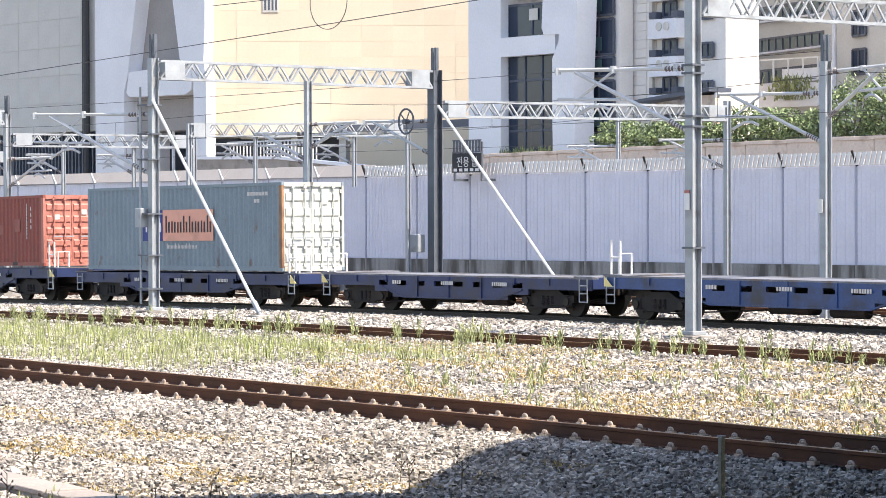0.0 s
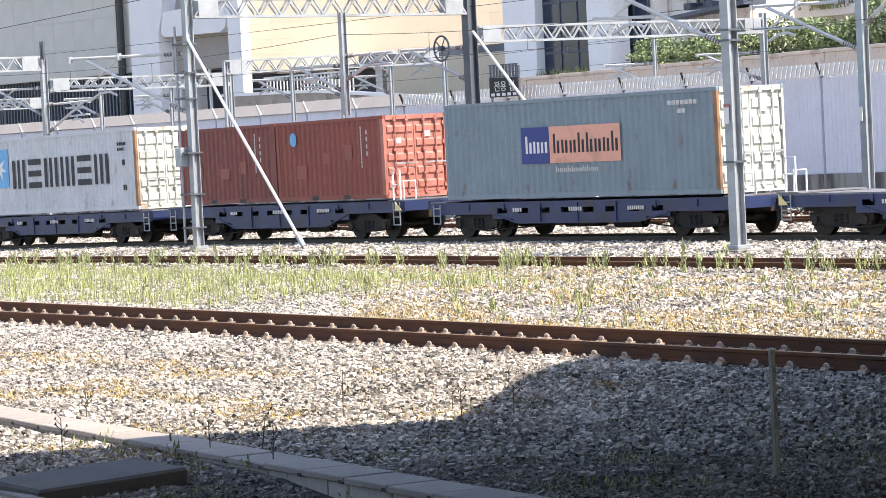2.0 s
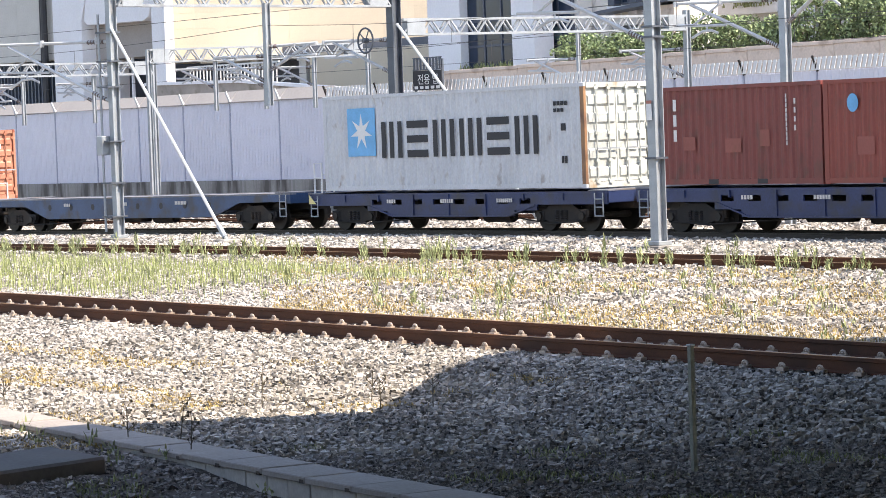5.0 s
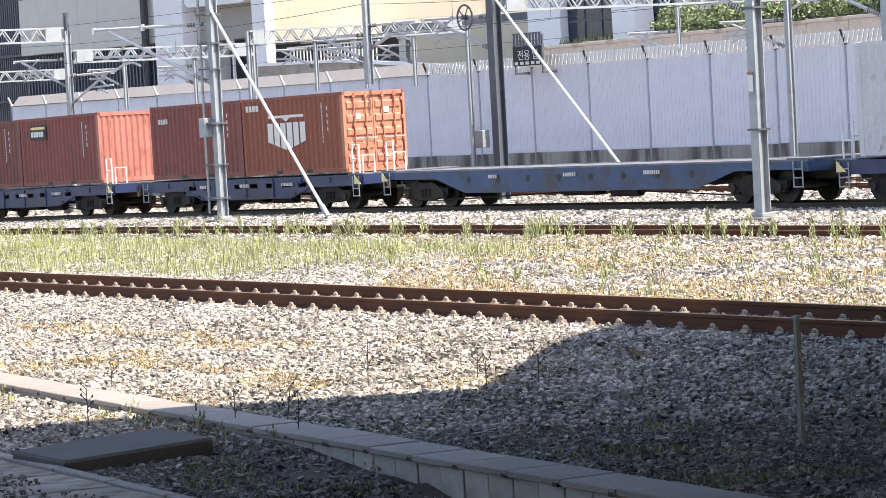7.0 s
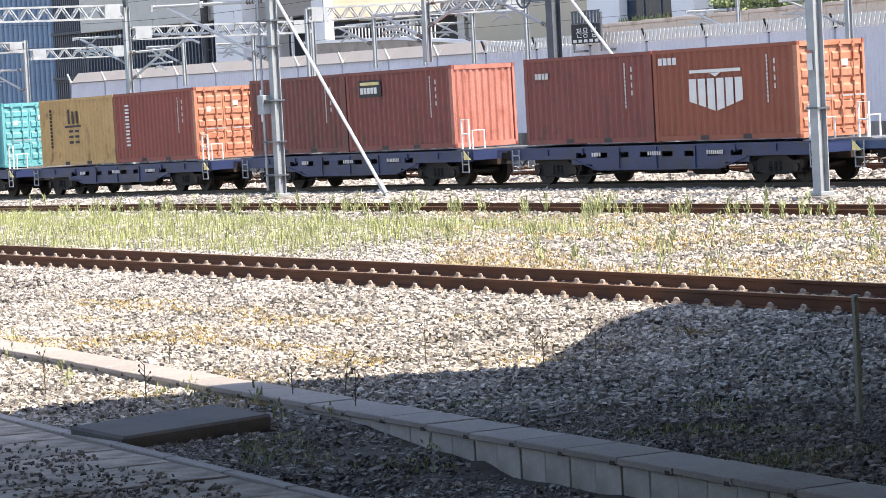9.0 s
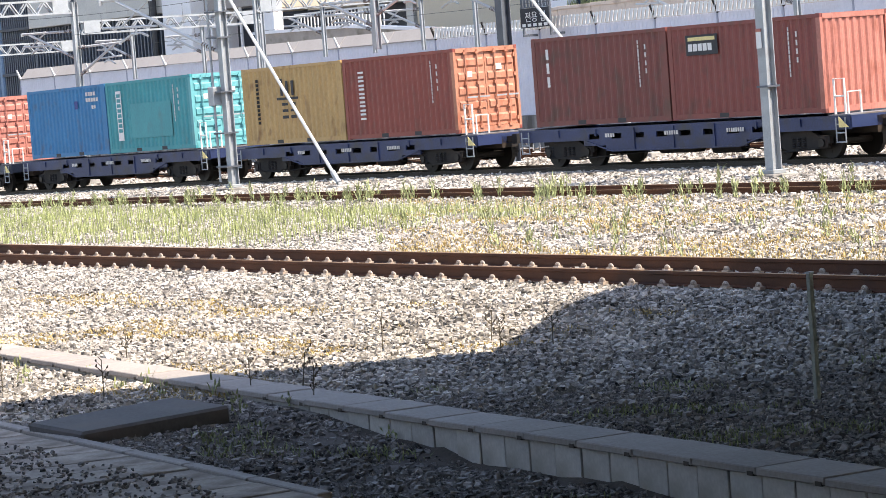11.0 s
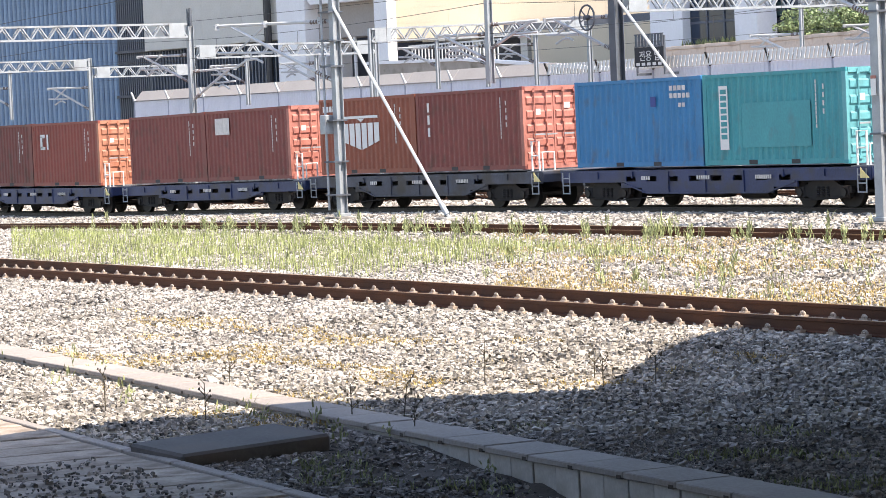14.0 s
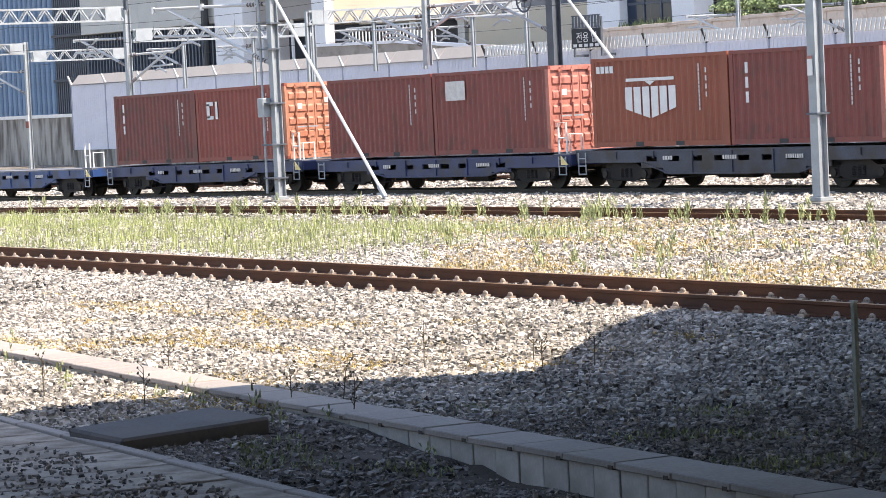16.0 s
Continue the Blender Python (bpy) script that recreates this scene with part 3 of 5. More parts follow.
# ---- overhead line gantries ----
def truss(bm, a, b, h=0.55, w=0.26, bay=0.78, r=0.042):
    a, b = Vector(a), Vector(b)
    L = (b - a).length
    d = (b - a) / L
    s = Vector((-d.y, d.x, 0)) * w / 2
    up = Vector((0, 0, h))
    for k in (-1, 1):
        tube(bm, a + s * k, b + s * k, r * 1.25, 4)
        tube(bm, a + s * k + up, b + s * k + up, r * 1.25, 4)
        n = max(2, round(L / bay))
        for i in range(n):
            p, q = a + d * L * i / n + s * k, a + d * L * (i + 1) / n + s * k
            m = (p + q) / 2
            tube(bm, p, m + up, r * 0.85, 4)
            tube(bm, m + up, q, r * 0.85, 4)
    n = max(2, round(L / bay / 2))
    for i in range(n + 1):
        p = a + d * L * i / n
        tube(bm, p - s + up, p + s + up, r * 0.7, 4)


def mast(x, y, z0, z1, label, w=0.3, spikes=True, foot=True, dark=False, name="line_mast"):
    t = thing(name, label, "catenary mast", "overhead line masts", m=pose(x, y, 0))
    bm = bmesh.new()
    a, e, q = w / 2, w / 2 - 0.024, 0.01
    prof = [(-a, -a), (a, -a), (a, -e), (q, -e), (q, e), (a, e), (a, a), (-a, a), (-a, e), (-q, e), (-q, -e), (-a, -e)]
    A, B = ([bm.verts.new((u, v, z)) for u, v in prof] for z in (z0, z1))
    for k in range(12):
        bm.faces.new((A[k], A[(k + 1) % 12], B[(k + 1) % 12], B[k]))
    bm.faces.new(B)
    part("column", bm, M["galv_dark"] if dark else M["galv"], t)
    bm = bmesh.new()
    box(bm, w / 2 - 0.012, w / 2 + 0.008, -w / 2 - 0.014, -w / 2 + 0.05, z0, z1 - 0.02)
    part("edge_strip", bm, M["galv_dark"] if dark else M["galv"], t)
    if foot:
        part("base_plate", bm_box(-w * 0.75, w * 0.75, -w * 0.75, w * 0.75, z0 - 0.05, z0 + 0.05, bevel=0.01), M["galv"], t)
        part("footing", bm_box(-0.42, 0.42, -0.42, 0.42, z0 - 0.5, z0 - 0.052, bevel=0.02), M["old_concrete"], t)
    if spikes:
        for s in (-0.1, 0.1):
            bm = bmesh.new()
            box(bm, s - 0.05, s + 0.05, -0.05, 0.05, z1, z1 + 0.75)
            part("spike", bm, M["galv_dark"], t)
    return t


def cantilever(t, z, direction, reach=2.6, s=1.0):
    """A hinged bracket on a mast: top tube, diagonal tube, registration arm, insulators and a steady arm."""
    dx, dy = direction
    P = lambda u, h: (dx * u * s, dy * u * s, z + h)
    bm = bmesh.new()
    T = lambda u, drop: P(u * reach, 0.9 - drop * reach)
    tube(bm, T(0.04, 0.0), T(1.0, -0.015), 0.052, 6)
    tube(bm, T(0.04, 0.38), T(0.85, 0.0), 0.058, 6)
    tube(bm, T(0.57, 0.0), T(0.83, 0.17), 0.036, 5)
    tube(bm, T(0.52, 0.18), T(0.98, 0.165), 0.042, 5)
    chain(bm, [T(0.60, 0.24), T(0.66, 0.215), T(0.74, 0.22), T(0.84, 0.27)], 0.042, 5)
    tube(bm, T(0.70, 0.18), T(0.70, 0.22), 0.03, 5)
    for u in (0.12, 0.57, 0.98):
        tube(bm, T(u, 0.014), T(u, -0.03), 0.075, 6)
    part("cantilever", bm, M["galv_pale"], t)
    for a, b in ((T(0.06, 0.0), T(0.2, 0.0)), (T(0.06, 0.37), T(0.17, 0.32))):
        bm = bmesh.new()
        a, b = Vector(a), Vector(b)
        d = (b - a).normalized()
        u = d.orthogonal().normalized()
        w = d.cross(u)
        rows = []
        for i in range(13):
            r = 0.075 if i % 2 else 0.04
            rows.append([bm.verts.new(a.lerp(b, i / 12) + (u * math.cos(k * math.tau / 8) + w * math.sin(k * math.tau / 8)) * r) for k in range(8)])
        for A, B in zip(rows, rows[1:]):
            for k in range(8):
                bm.faces.new((A[k], A[(k + 1) % 8], B[(k + 1) % 8], B[k]))
        part("insulator", bm, M["insulator"], t)


def stay(a, b, label):
    bm = bmesh.new()
    tube(bm, a, b, 0.05, 6)
    t = tagged(thing("mast_stay", label, "stay", "mast stays"), "")
    part("rod", bm, M["galv_pale"], t)
    bm = bmesh.new()
    d = (Vector(b) - Vector(a)).normalized()
    tube(bm, Vector(b) - d * 0.55, Vector(b) - d * 0.1, 0.085, 8)
    part("turnbuckle", bm, M["galv"], t)
    bx, by, bz = b
    part("anchor", bm_box(bx - 0.3, bx + 0.3, by - 0.3, by + 0.3, bz - 0.4, bz + 0.02, bevel=0.03), M["old_concrete"], t)


def beam(a, b, label, h=0.55, boxes=True):
    t = thing("gantry_beam", label, "gantry beam", "gantry beams")
    bm = bmesh.new()
    truss(bm, a, b, h)
    part("lattice", bm, M["galv"], t)
    if boxes:
        for p, q in ((a, b), (b, a)):
            p, q = Vector(p), Vector(q)
            d = (q - p).normalized()
            bm = bmesh.new()
            u = p + d * 0.5
            box(bm, -0.18, 0.18, -0.36, 0.36, -0.03, h + 0.04, Matrix.Translation(u) @ Matrix.Rotation(math.atan2(-d.x, d.y), 4, "Z"))
            part("end_box", bm, M["galv"], t)
    return t


def build_gantries():
    GX = -75.6
    grey = "grey galvanised steel line mast beside the track"
    a = mast(GX - 0.5, 46.8, -0.05, 7.8, "grey galvanised mast with stay and switch box", 0.26)
    cantilever(a, 5.15, (-0.93, -0.36), 4.9)
    part("switch_box", bm_box(-0.5, -0.16, -0.4, -0.1, 2.5, 3.1, bevel=0.02), M["galv"], a, "grey metal switch box")
    bm = bmesh.new()
    tube(bm, (-0.33, -0.28, 0.1), (-0.33, -0.28, 6.9), 0.04, 6)
    part("conduit", bm, M["galv"], a)
    for z in (0.55, 1.6, 2.9, 4.6, 5.4, 6.3):
        part("clamp", bm_box(-0.42, 0.2, -0.34, 0.2, z, z + 0.05), M["galv_dark"], a)
    b = mast(GX, 57.5, -0.2, 7.7, "dark grey double steel mast with pulley wheel", 0.36, dark=True)
    cantilever(b, 5.1, (-0.95, -0.3), 3.0)
    part("switch_box", bm_box(-0.75, -0.3, -0.5, -0.2, 1.6, 2.2, bevel=0.02), M["galv"], b, "grey metal switch box")
    bm = bmesh.new()
    c = Vector((-0.95, -0.5, 6.0))
    ring = [c + Vector((math.cos(k * math.tau / 18) * 0.42, 0, math.sin(k * math.tau / 18) * 0.42)) for k in range(19)]
    chain(bm, ring, 0.035, 5)
    for k in range(5):
        tube(bm, c, ring[k * 18 // 5], 0.02, 4)
    tube(bm, c + Vector((0, -0.1, 0)), c + Vector((0, 0.1, 0)), 0.09, 8)
    part("pulley_wheel", bm, M["galv_dark"], b, "spoked tension pulley wheel")
    d = mast(GX + 0.9, 70.0, 0.2, 6.9, grey, 0.2, spikes=False)
    cantilever(d, 4.6, (-0.9, -0.45), 2.6)
    beam((GX - 0.35, 46.9, 7.15), (GX, 57.3, 7.1), "galvanised lattice gantry beam over the tracks")
    beam((GX, 57.8, 6.15), (GX + 0.9, 69.9, 6.2), "galvanised lattice gantry beam by the fence", 0.5)
    stay((GX - 0.4, 46.7, 6.5), (-70.1, 46.8, -0.1), "thick pale steel stay rod from mast to ground")
    stay((GX + 0.3, 57.4, 6.5), (-68.4, 57.5, 0.0), "thick pale steel stay rod from mast to ground")
    e = mast(-75.4, 52.2, 3.9, 7.2, "grey drop post hanging from the gantry beam", 0.2, spikes=False, foot=False, name="drop_post")
    cantilever(e, 4.6, (-0.95, -0.3), 2.2)
    cantilever(e, 4.9, (0.95, 0.3), 2.0)
    # nearest gantry
    g = mast(-51.15, 46.8, 0.0, 8.4, "large grey steel mast standing before the train", 0.29)
    for z in (2.05, 5.0, 5.25, 6.3, 6.5):
        part("clamp", bm_box(-0.2, 0.2, -0.2, 0.2, z, z + 0.05), M["galv_dark"], g)
    part("notice", bm_box(-0.12, 0.06, -0.185, -0.17, 3.0, 3.4), M["white"], g, "small white notice with red top")
    part("notice_top", bm_box(-0.12, 0.06, -0.186, -0.17, 3.404, 3.48), M["cont_red_sun_paled"], g)
    cantilever(g, 5.55, (-0.95, -0.3), 4.0)
    beam((-51.15, 47.0, 7.75), (-51.15, 57.4, 7.75), "galvanised lattice gantry beam over the tracks")
    h = mast(-57.3, 57.5, -0.2, 7.2, "grey galvanised mast behind the train", 0.25)
    part("notice", bm_box(-0.13, 0.06, -0.205, -0.19, 2.9, 3.3), M["white"], h, "small white notice with red top")
    cantilever(h, 5.4, (-0.95, -0.3), 3.6)
    cantilever(h, 6.0, (0.95, -0.2), 3.4)
    k = mast(-84.0, 72.9, 0.0, 6.8, grey, 0.13, spikes=False)
    cantilever(k, 4.6, (-0.95, -0.3), 2.4)
    # gantries farther down the line
    l = mast(-105.1, 57.5, -0.2, 7.1, grey, 0.24)
    cantilever(l, 5.0, (-0.93, -0.36), 3.0)
    cantilever(l, 4.3, (0.9, 0.2), 3.0)
    m = mast(-104.0, 66.0, -0.2, 6.6, grey, 0.17, spikes=False)
    beam((-105.1, 57.7, 5.75), (-104.0, 65.9, 5.75), "distant galvanised lattice gantry beam", 0.5)
    beam((-105.3, 47.0, 6.65), (-105.1, 57.3, 6.65), "distant galvanised lattice gantry beam")
    mast(-105.4, 46.8, -0.2, 7.1, grey, 0.24)
    for y in (60.0, 63.2):
        p = mast(-105.1 + (y - 57.7) * 0.134, y, 3.7, 5.8, "thin grey drop post under a gantry beam", 0.14, spikes=False, foot=False, name="drop_post")
        cantilever(p, 4.5, (-0.93, -0.36), 2.0)
    n = mast(-96.5, 61.0, -0.2, 6.5, grey, 0.16, spikes=False)
    o = mast(-95.5, 71.2, -0.2, 6.4, grey, 0.16, spikes=False)
    beam((-96.5, 61.0, 6.0), (-95.5, 71.0, 6.15), "distant galvanised lattice gantry beam", 0.5)
    for y in (64.0, 66.3, 68.6):
        p = mast(-96.5 + (y - 61) * 0.1, y, 4.0, 6.1, "thin grey drop post under a gantry beam", 0.14, spikes=False, foot=False, name="drop_post")
        cantilever(p, 4.8, (-0.93, -0.36), 2.0)
    q = mast(-131.5, 66.0, -0.2, 6.6, grey, 0.2, spikes=False)
    cantilever(q, 4.2, (-0.93, -0.36), 3.0)
    part("notice", bm_box(-0.16, 0.16, -0.14, -0.125, 2.55, 2.85), M["white"], q, "small white and red notice")
    part("notice_band", bm_box(-0.16, 0.16, -0.143, -0.126, 2.2, 2.546), M["cont_red"], q)
    beam((-131.5, 57.0, 6.0), (-131.5, 65.9, 6.0), "distant galvanised lattice gantry beam", 0.5)
    beam((-131.5, 66.2, 5.6), (-131.0, 71.6, 5.6), "distant galvanised lattice gantry beam", 0.5)
    mast(-131.5, 57.0, -0.2, 6.8, grey, 0.22)
    cantilever(mast(-131.5, 61.5, 3.6, 6.1, "thin grey drop post under a gantry beam", 0.14, spikes=False, foot=False, name="drop_post"), 4.3, (-0.93, -0.36), 2.4)


def wire(a, b, sag, r=0.012, name="overhead_wire", label="thin dark sagging overhead wire"):
    bm = bmesh.new()
    pts = [Vector(a).lerp(Vector(b), i / 16) - Vector((0, 0, sag * 4 * (i / 16) * (1 - i / 16))) for i in range(17)]
    chain(bm, pts, r, 4)
    tagged(part(name, bm, M["wire"]), label, "wire", "overhead wires")


def build_wires():
    for y, z in ((52.2, 5.5), (66.5, 5.4)):
        for x0, x1 in ((-131.5, -105.2), (-105.2, -75.6), (-75.6, -51.2), (-51.2, -24)):
            wire((x0, y, z), (x1, y, z), 0.02, 0.010)
            wire((x0, y, z + 1.0), (x1, y, z + 1.0), 0.35, 0.011)
            for i in range(1, 5):
                u = i / 5
                x = x0 + (x1 - x0) * u
                wire((x, y, z), (x, y, z + 1.0 - 0.35 * 4 * u * (1 - u)), 0, 0.007, "dropper", "thin dropper wire of the overhead line")
    wire((-105.4, 46.8, 7.0), (-51.15, 46.8, 8.95), 0.05, 0.014)
    wire((-105.1, 57.5, 7.3), (-57.3, 57.5, 7.5), 0.1, 0.012)
    bm = bmesh.new()
    c = Vector((-132.4, 93.1, 14.9))
    loop = [c + Vector((math.sin(a) * 1.83, 0, -math.cos(a) * 1.55)) for a in np.linspace(-1.9, 1.9, 22)]
    chain(bm, loop, 0.026, 4)
    tagged(part("cable_loop", bm, M["wire"]), "slack dark cable loop hanging over the tracks", "cable")
    wire((-145.2, 93.1, 15.4), (-119.1, 93.1, 15.4), 0.0, 0.026)


# ---- buildings ----
def wall_box(name, x0, x1, y0, y1, z0, z1, material, parent, label=""):
    return part(name, bm_box(x0, x1, y0, y1, z0, z1), material, parent, label)


def window(parent, x0, x1, y, z0, z1, cols, rows, glass, frame_mat, depth=0.25, name="window"):
    """A recessed window in a face that looks towards -y: frame, mullions and panes."""
    w = part(name, bm_box(x0, x1, y - 0.02, y + 0.05, z0, z1), M["bldg_dark"], parent)
    bm = bmesh.new()
    t = 0.06
    for i in range(cols + 1):
        x = x0 + (x1 - x0) * i / cols
        box(bm, x - t, x + t, y - 0.10, y - 0.03, z0, z1)
    for j in range(rows + 1):
        z = z0 + (z1 - z0) * j / rows
        box(bm, x0, x1, y - 0.09, y - 0.032, z - t, z + t)
    part("window_frame", bm, frame_mat, w)
    pane = mesh_of("pane", bm_box(0, (x1 - x0) / cols - 0.13, 0, 0.01, 0, (z1 - z0) / rows - 0.13), glass)
    for i in range(cols):
        for j in range(rows):
            part("pane", pane, None, w, m=pose(x0 + (x1 - x0) * i / cols + 0.065, y - 0.045, z0 + (z1 - z0) * j / rows + 0.065))
    return w


def build_station_block():
    """Cream-clad hall with white framed bays, dark parking level and grey wing."""
    h = thing("station_building", "large cream and white building with dark parking level", "building")
    # cream facade, turned towards the sun
    m = pose(-145.7, 93.3, 0, 0, 0, 53)
    fac = part("wall", bm_box(0, 19.0, 0.06, 8, 7.6, 22), M["beige"], h, "cream stone-clad facade", m)
    pw, ph = 1.9, 0.95
    panel = mesh_of("cladding_panel", bm_box(0.004, pw - 0.004, 0, 0.055, 0.004, ph - 0.004), M["beige"])
    for i in range(10):
        for j in range(12):
            part("cladding_panel", panel, None, fac, m=pose(i * pw, 0, 7.6 + j * ph))
    part("vent", bm_box(3.5, 4.5, -0.06, -0.01, 15.1, 16.1), M["bldg_grey"], fac, "small grey wall vent")
    bm = bmesh.new()
    for i in range(4):
        box(bm, 3.6 + i * 0.22, 3.72 + i * 0.22, -0.08, -0.062, 15.2, 16.0)
    part("vent_slats", bm, M["bldg_dark"], fac)
    # white bay by the cream wall: a tapering pier, a flaring pier, a rounded lintel and deep recesses
    bm = bmesh.new()
    prism(bm, [(-157.6, -0.3), (-154.2, -0.3), (-154.1, 10.5), (-153.6, 11.75), (-153.3, 13.2), (-152.6, 16.2), (-152.4, 24), (-157.6, 24)], 92.6, 96)
    part("pier", bm, M["bldg_white"], h, "white rendered pier")
    bm = bmesh.new()
    prism(bm, [(-145.9, -0.3), (-144.5, -0.3), (-144.5, 10.8), (-144.8, 12.2), (-144.65, 14.1), (-144.6, 24), (-148.1, 24), (-148.3, 16.0), (-147.5, 12.3), (-146.3, 11.7), (-145.95, 10.9)], 92.6, 93.25)
    part("pier", bm, M["bldg_white"], h, "white rendered flaring pier")
    bm = bmesh.new()
    prism(bm, [(-153.9, 10.45), (-153.5, 10.18), (-147.0, 10.12), (-146.4, 10.35), (-146.15, 10.9), (-146.4, 11.7), (-147.5, 11.95), (-153.6, 11.75)], 92.66, 95)
    part("lintel", bm, M["bldg_white"], h, "white rounded lintel")
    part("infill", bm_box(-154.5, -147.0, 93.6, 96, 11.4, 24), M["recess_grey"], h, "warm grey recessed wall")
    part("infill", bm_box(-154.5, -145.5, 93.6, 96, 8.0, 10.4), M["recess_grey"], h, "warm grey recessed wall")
    for i in range(5):
        x = -153.7 + i * 1.75
        part("door_post", bm_box(x, x + 0.14, 93.7, 93.85, -0.3, 8.0), M["bldg_white"], h)
    part("transom", bm_box(-154.1, -146.0, 93.7, 93.85, 6.9, 7.05), M["bldg_white"], h)
    # grey wing
    g = part("wing_wall", bm_box(-180.4, -157.6, 95, 101, 8.3, 24), M["bldg_grey"], h, "plain grey clad wing")
    pan = mesh_of("cladding_panel", bm_box(0.01, 2.79, 0, 0.04, 0.01, 1.88), M["bldg_grey"])
    for i in range(8):
        for j in range(6):
            part("cladding_panel", pan, None, g, m=pose(-180.3 + i * 2.8, 94.955, 8.32 + j * 1.89))
    bm = bmesh.new()
    tube(bm, (-162.15, 94.6, 3), (-162.15, 94.6, 24), 0.22, 8)
    tube(bm, (-162.75, 94.7, 8), (-162.75, 94.7, 24), 0.08, 8)
    part("downpipe", bm, M["wire"], h, "dark vertical pipe")
    # dark louvred parking level under the wing and hall; a dark box paints its shade
    part("parking_void", bm_box(-180.4, -121, 99, 112, -0.3, 8.2), M["bldg_dark"], h, "solid dark box painted as the parking level's shade")
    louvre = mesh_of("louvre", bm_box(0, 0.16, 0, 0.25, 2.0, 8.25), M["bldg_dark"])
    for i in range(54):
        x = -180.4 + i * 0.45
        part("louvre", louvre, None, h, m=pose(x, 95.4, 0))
    part("floor_slab", bm_box(-147.9, -118, 95.8, 99, 5.2, 5.5), M["bldg_grey"], h)
    part("wall", bm_box(-133.0, -120, 95.0, 95.5, 4.4, 7.55), M["beige"], h, "low cream wall beside the deck")
    part("soffit", bm_box(-145.3, -121, 95.6, 104, 7.4, 7.6), M["bldg_grey"], h)
    post = mesh_of("railing_bar", bm_box(-0.035, 0.035, -0.03, 0.03, 0, 1.1), M["white"])
    rail = thing("railing", "white metal railing on the parking deck", "railing")
    for i in range(26):
        part("railing_bar", post, None, rail, m=pose(-142.5 + i * 0.36, 93.0, 5.95))
    part("handrail", bm_box(-142.8, -133.2, 92.95, 93.05, 7.05, 7.15), M["white"], rail)
    for x in (-140.5, -135.5, -130.5, -126.5):
        part("column", bm_box(x, x + 0.7, 96, 96.7, -0.3, 7.5), M["bldg_grey"], h)
    # grey ramp parapet that slopes down beside the barrier
    r = tagged(thing("ramp_wall", "pale grey concrete ramp parapet", "ramp"), kind="structure")
    bm = bmesh.new()
    prism(bm, [(-139.5, -0.3), (-106, -0.3), (-106, 4.3), (-117.5, 4.9), (-130, 5.85), (-139.5, 6.0)], 88, 88.5)
    part("parapet", bm, M["concrete"], r)
    bm = bmesh.new()
    prism(bm, [(-139.6, 6.0), (-130, 5.86), (-117.5, 4.92), (-106, 4.32), (-106, 4.47), (-117.5, 5.08), (-130, 6.03), (-139.6, 6.17)], 87.9, 88.6)
    part("coping", bm, M["bldg_white"], r)


